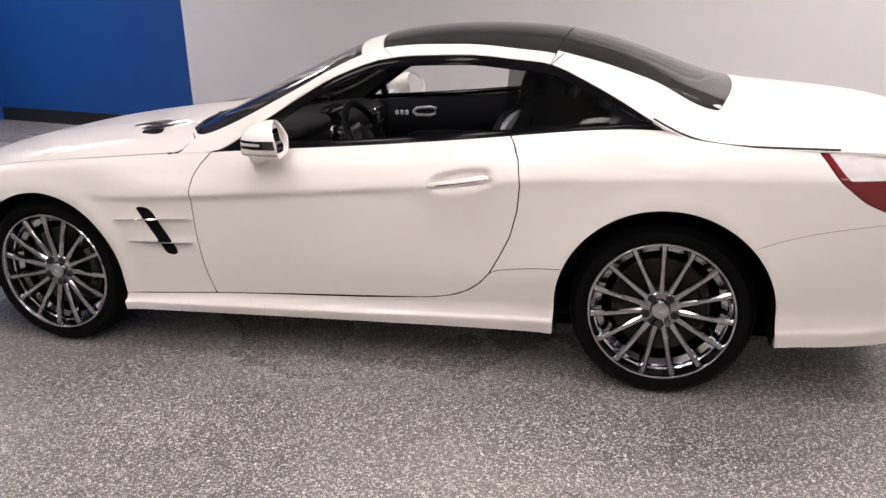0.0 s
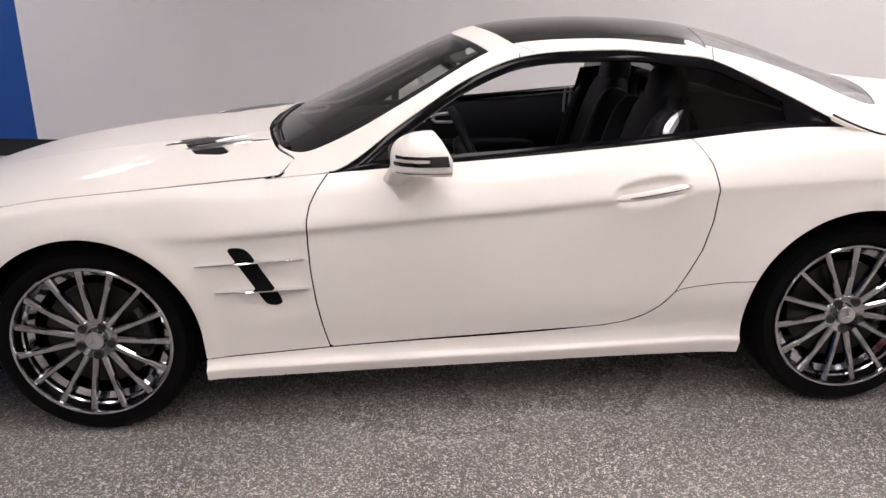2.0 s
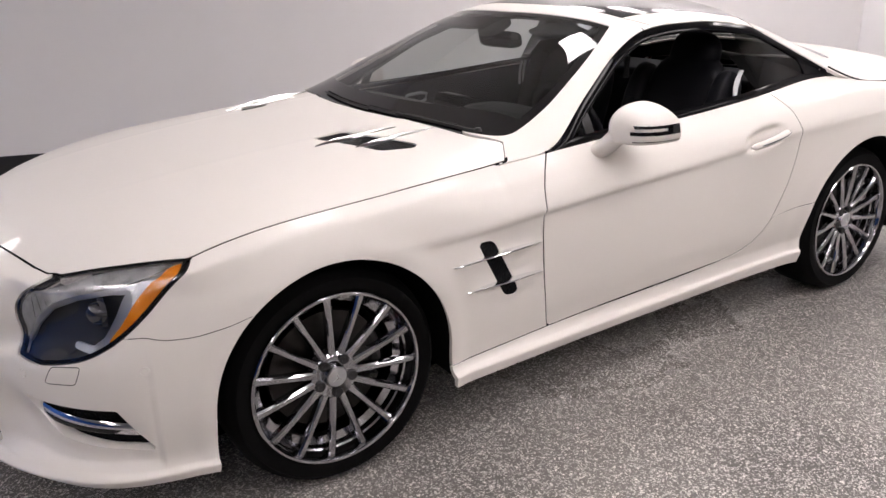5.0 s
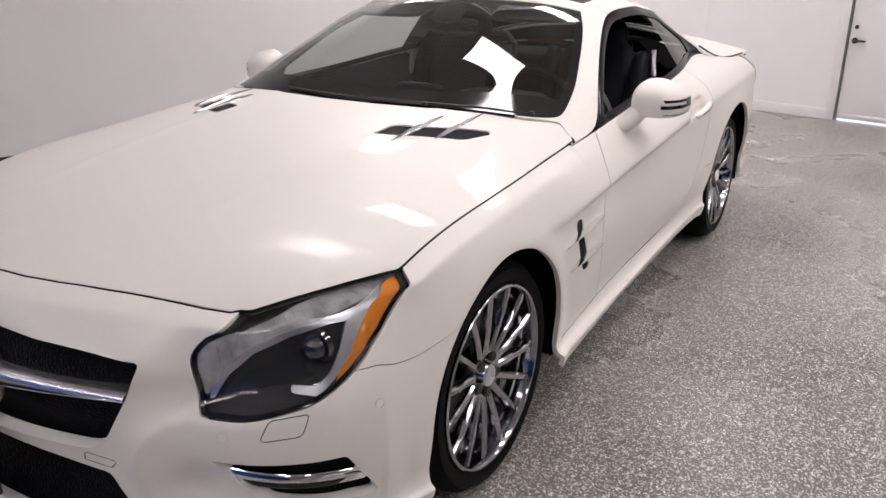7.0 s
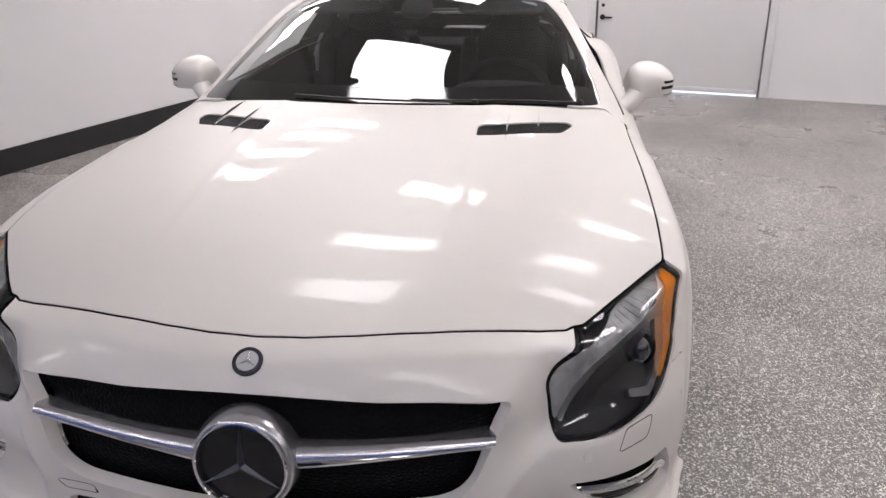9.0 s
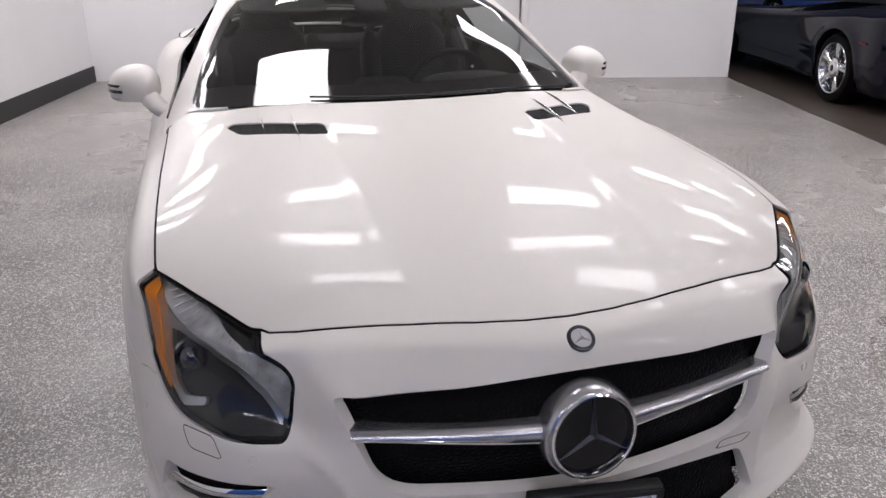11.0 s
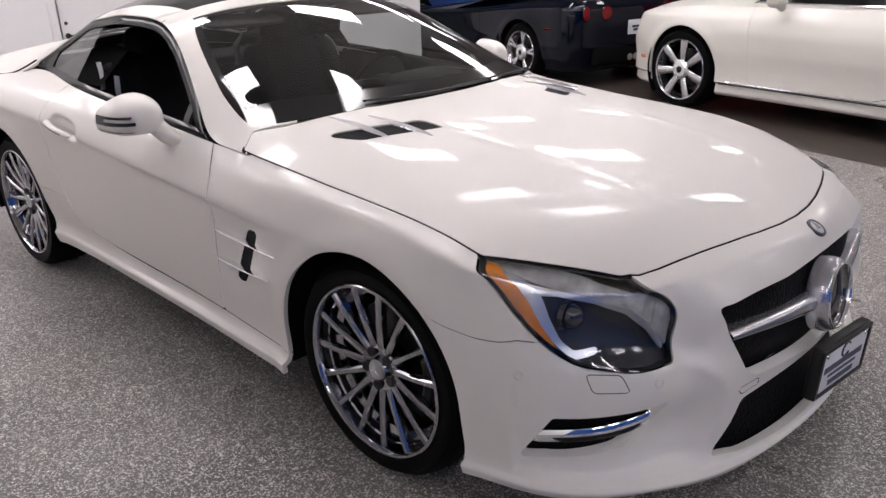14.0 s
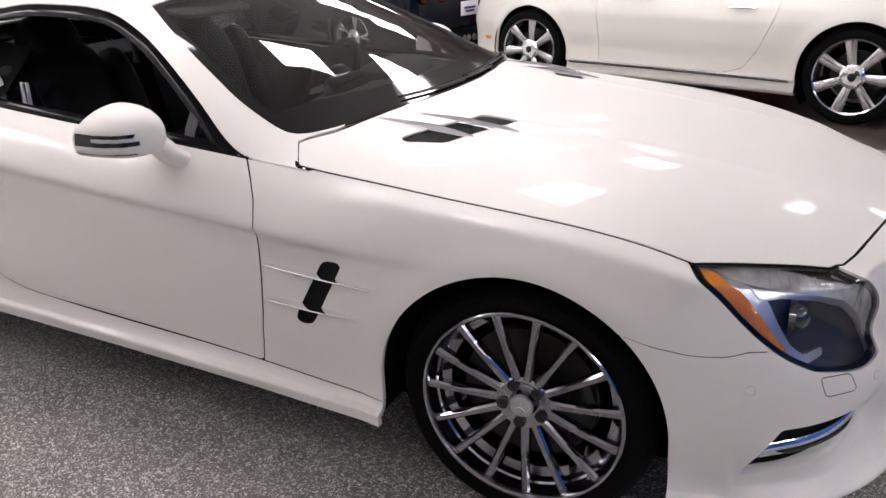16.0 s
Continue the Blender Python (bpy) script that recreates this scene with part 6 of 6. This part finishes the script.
bm = bmesh.new()
tube(bm, along(gt_at, gt_s, -.42, -2.31, .290, .005), .011, 8)
part("sill_trim", bm, CHROME, gt, "thin chrome sill trim")
bm = bmesh.new()
tube(bm, along(gt_at, gt_s, -.42, -2.31, .272, .002), .008, 8)
part("sill_gap", bm, GAPM, gt, "dark joint under the sill trim")
bm = bmesh.new()
tube(bm, along(gt_at, gt_s, .42, .72, .283, .003, y=.8), .006, 8)
part("bumper_trim", bm, CHROME, gt, "thin chrome bumper trim")
p = along(gt_at, gt_s, .52, .53, .42, .004, 2, y=.82)[0]
cushion("side_marker", p, (.085, .03, .03), AMBER, gt, 2.5, pose(0, 0, 0, 0, 0, -22), "amber side marker")
hp = along(gt_at, gt_s, -1.80, -2.02, .80, .022, 9)
bm = bmesh.new()
tube(bm, hp, [.004] + [.012] * 7 + [.004], 10, .9)
part("door_handle", bm, CHROME, gt, "chrome door handle")
bm = bmesh.new()
blob(bm, (-.95, .98, .99), (.13, .18, .12), 2.6)
tube(bm, [(-.92, .86, .92), (-.93, .94, .955)], .03, 10)
part("wing_mirror", bm, PAINT_CREAM, gt)
bm = bmesh.new()
tube(bm, [(x, .765, .945 + .012 * i / 7) for i, x in enumerate(np.linspace(-.62, -2.6, 8))], .010, 8)
part("belt_trim", bm, CHROME, gt, "chrome belt trim")

SC_STN = [(1.0, 0), (.95, .40), (.80, .70), (.45, .88), (0, .925), (-.60, .905), (-1.40, .900), (-2.10, .920), (-2.655, .935), (-3.05, .915), (-3.41, .86), (-3.50, .70), (-3.53, .34), (-3.54, 0)]
SC_RAILS = const_rails(14, [(.08, .16), (.05, .20), ([.05, .05, .04, .02, .03, .05, .055, .05, .03, .02, .02, .03, .03, .03], .32), ([.03, .03, .02, .01, .012, .03, .04, .03, .01, 0, .0, .0, .0, .0], .43),
                            ([.02, .02, .02, .01, 0, .012, .02, .012, 0, 0, 0, 0, 0, 0], .52), ([.12, .12, .10, .05, .015, .01, .01, .01, .01, .01, .01, .0, 0, 0], [.55, .55, .555, .57, .61, .64, .68, .73, .77, .79, .80, .80, .80, .80]),
                            ([.35, .34, .28, .18, .12, .11, .10, .10, .13, .12, .09, .05, .05, .05], [.57, .57, .58, .62, .68, .70, .74, .80, .86, .88, .89, .89, .89, .89])])
SC_DOOR = [(-.72, 1.2), (-.74, .60), (-.78, .30), (-1.75, .30), (-1.85, .45), (-1.92, 1.2)]
SC_PLACE = pose(-6.44, 6.48, 0, 0, 0, HEAD_A)
sc, sc_at, sc_s = parked_car("sports_coupe", "dark navy sports coupe with round red tail lamps parked nose away", PAINT_NAVY, SC_STN, SC_RAILS, (0, -2.655), .325, SC_DOOR,
                             ([1.0, .4, -.4, -.8, -3.0, -3.54], [.57, .64, .73, .79, .95, .91]),
                             [(-.55, .62, .86, .58, .90), (-1.25, .68, .84, .50, 1.20), (-1.6, .70, .86, .50, 1.215), (-2.1, .68, .89, .46, 1.16), (-3.05, .58, .92, .44, .95)], SC_PLACE)
SW = broad_wheel("wheel", .325, .238, .26, 5, .030, .13)
SW.parent = sc
SW.matrix_basis = pose(-2.655, .785, .325, 0, 0, 180) @ pose(0, 0, 0, 0, 12, 0)
for x, y, rz, sp_ in ((0, .785, 180, -20), (0, -.785, 0, 0), (-2.655, -.785, 0, 0)):
    c = copy_thing(SW, pose(x, y, .325, 0, 0, rz) @ pose(0, 0, 0, 0, sp_, 0))
    c.parent = sc
for y in (.72, .46, -.46, -.72):
    xx = -3.532 + .12 * max(0, abs(y) - .50)
    V, F = lathe([(.0005, .012), (.045, .010), (.066, .004), (.070, -.006)], 28, axis="z")
    mm = Matrix.Translation((xx, y, .765)) @ pose(0, 0, 0, 0, -90, 0) @ pose(0, 0, 0, 0 if abs(y) < .5 else math.copysign(14, y), 0, 0)
    part("tail_lamp", bm_from([tuple(mm @ Vector(v)) for v in V], F), REDLENS, sc, "round red tail lamp")
    V, F = lathe([(.069, -.004), (.074, .004), (.080, -.004)], 28, axis="z")
    part("lamp_ring", bm_from([tuple(mm @ Vector(v)) for v in V], F), GLOSSBLACK, sc)
bm = bmesh.new()
box(bm, (-3.555, -.155, .52), (-3.545, .155, .67), .003)
part("number_plate", bm, PLATEWHITE, sc, "white plate, writing as bars")
for z, w in ((.60, .10), (.565, .08)):
    bm = bmesh.new()
    box(bm, (-3.5565, -w, z - .012), (-3.5552, w, z + .012))
    part("text_bar", bm, PLATEINK, sc)
bm = bmesh.new()
box(bm, (-3.53, -.62, .22), (-3.46, .62, .44), .03)
part("rear_valance", bm, LINER_SHADE, sc)
for y in (.13, .05, -.05, -.13):
    bm = bmesh.new()
    tube(bm, [(-3.40, y, .285), (-3.575, y, .285)], .038, 16)
    part("exhaust_tip", bm, CHROME, sc, "chrome exhaust tip")
s_m = along(sc_at, sc_s, -3.05, -3.15, .60, .003, 4, 7, .9)
bm = bmesh.new()
tube(bm, s_m, .012, 8, .8)
part("side_marker", bm, REDLENS, sc, "red side marker")


# two more cars farther back, of which little shows
PAINT_BLUE = car_paint("bright_blue_paint", (0.02, 0.09, 0.42), (0.03, 0.11, 0.46))
PAINT_RED = car_paint("bright_red_paint", (0.42, 0.02, 0.012), (0.46, 0.025, 0.016))
FAR_CABIN = [(-.55, .72, .93, .66, .95), (-1.25, .74, .93, .56, 1.30), (-1.7, .74, .93, .56, 1.33), (-2.3, .73, .94, .55, 1.28), (-3.1, .66, .95, .5, .98)]
FAR_TOP = ([.86, .4, -.3, -.7, -2.9, -3.84], [.86, .93, .985, .99, 1.02, .95])
for nm, lab, paint_, (fx_, fy_) in (("blue_car", "bright blue coupe parked behind the navy car", PAINT_BLUE, (-10.2, 8.7)), ("red_car", "bright red coupe parked behind the cream car", PAINT_RED, (-3.3, 8.6))):
    far, far_at, far_s = parked_car(nm, lab, paint_, GT_STN, GT_RAILS, (0, -2.745), .352, GT_DOOR, FAR_TOP, FAR_CABIN, pose(fx_, fy_, 0, 0, 0, HEAD_A))
    for x, y, rz in ((0, .80, 180), (-2.745, .805, 180), (0, -.80, 0), (-2.745, -.805, 0)):
        c = copy_thing(GW, pose(x, y, .352, 0, 0, rz))
        c.parent = far

# ---- ceiling, lights and closing walls ----
slab("ceiling", rect(UL, UE, VW - T, VE), CEIL, CEIL + 0.1, CEILM, None, "white suspended tile ceiling")
PANEL_LX, PANEL_LY = 0.35, 0.80


def light_panel():
    lx, ly = PANEL_LX / 2, PANEL_LY / 2
    root = tagged(new("ceiling_light"), "flat white rectangular ceiling light panel, some of them added as fill", "ceiling light", "ceiling light panels")
    for a, b in (((-lx - .02, -ly - .02), (lx + .02, -ly)), ((-lx - .02, ly), (lx + .02, ly + .02)), ((-lx - .02, -ly), (-lx, ly)), ((lx, -ly), (lx + .02, ly))):
        bm = bmesh.new()
        box(bm, (*a, -.02), (*b, 0))
        part("frame_bar", bm, DOORP, root, smooth=False)
    bm = bmesh.new()
    box(bm, (-lx, -ly, -.014), (lx, ly, -.004))
    part("diffuser", bm, PANEL, root, smooth=False)
    return root


TURN = math.degrees(math.atan2(UA.y, UA.x))
L0 = light_panel()
spots = [(-.63, -.60), (-1.88, -.93), (-3.12, -.90), (-5.4, -.9), (-1.80, 1.10), (-.95, 1.55), (-3.12, 1.15), (2.4, 1.7), (-5.6, 1.5), (-2.0, 3.0), (-3.35, 3.20), (-4.7, 2.85)]
# added fill panels near the long wall, brightening the car's right side
spots += [(u, -3.1) for u in (-6.1, -5.4, -4.7, 2.9)]
# added fill panels ahead of the car, for the nose and blue wall
spots += [(u, v) for u in (5.0, 6.0) for v in (-2.6, -1.0, .6, 2.2)]
# two more added fill panels for the right side and its floor
spots += [(-3.9, -3.1), (-3.1, -3.1)]
spots += [(-5.2 + 2.0 * i, 4.0) for i in range(0, 5)]
spots += [(-10.4 + 2.4 * i, 6.4) for i in range(0, 7)]
for k, (u, v) in enumerate(spots):
    m = pose(*W(u, v), CEIL, 0, 0, TURN)
    if k == 0:
        L0.matrix_basis = m
    else:
        copy_thing(L0, m)
slab("wall_front", rect(UE, UE + T, VW - T, VE), -0.1, CEIL + .05, BLUE, None, "blue painted end wall")
slab("wall_far", rect(UL, UE, VE, VE + T), -0.1, CEIL + .05, WALL, None, "white wall behind the parked cars")
slab("wall_side", rect(UL - T, UL, VW - T, VE), -0.1, CEIL + .05, WALL, None, "white far side wall")
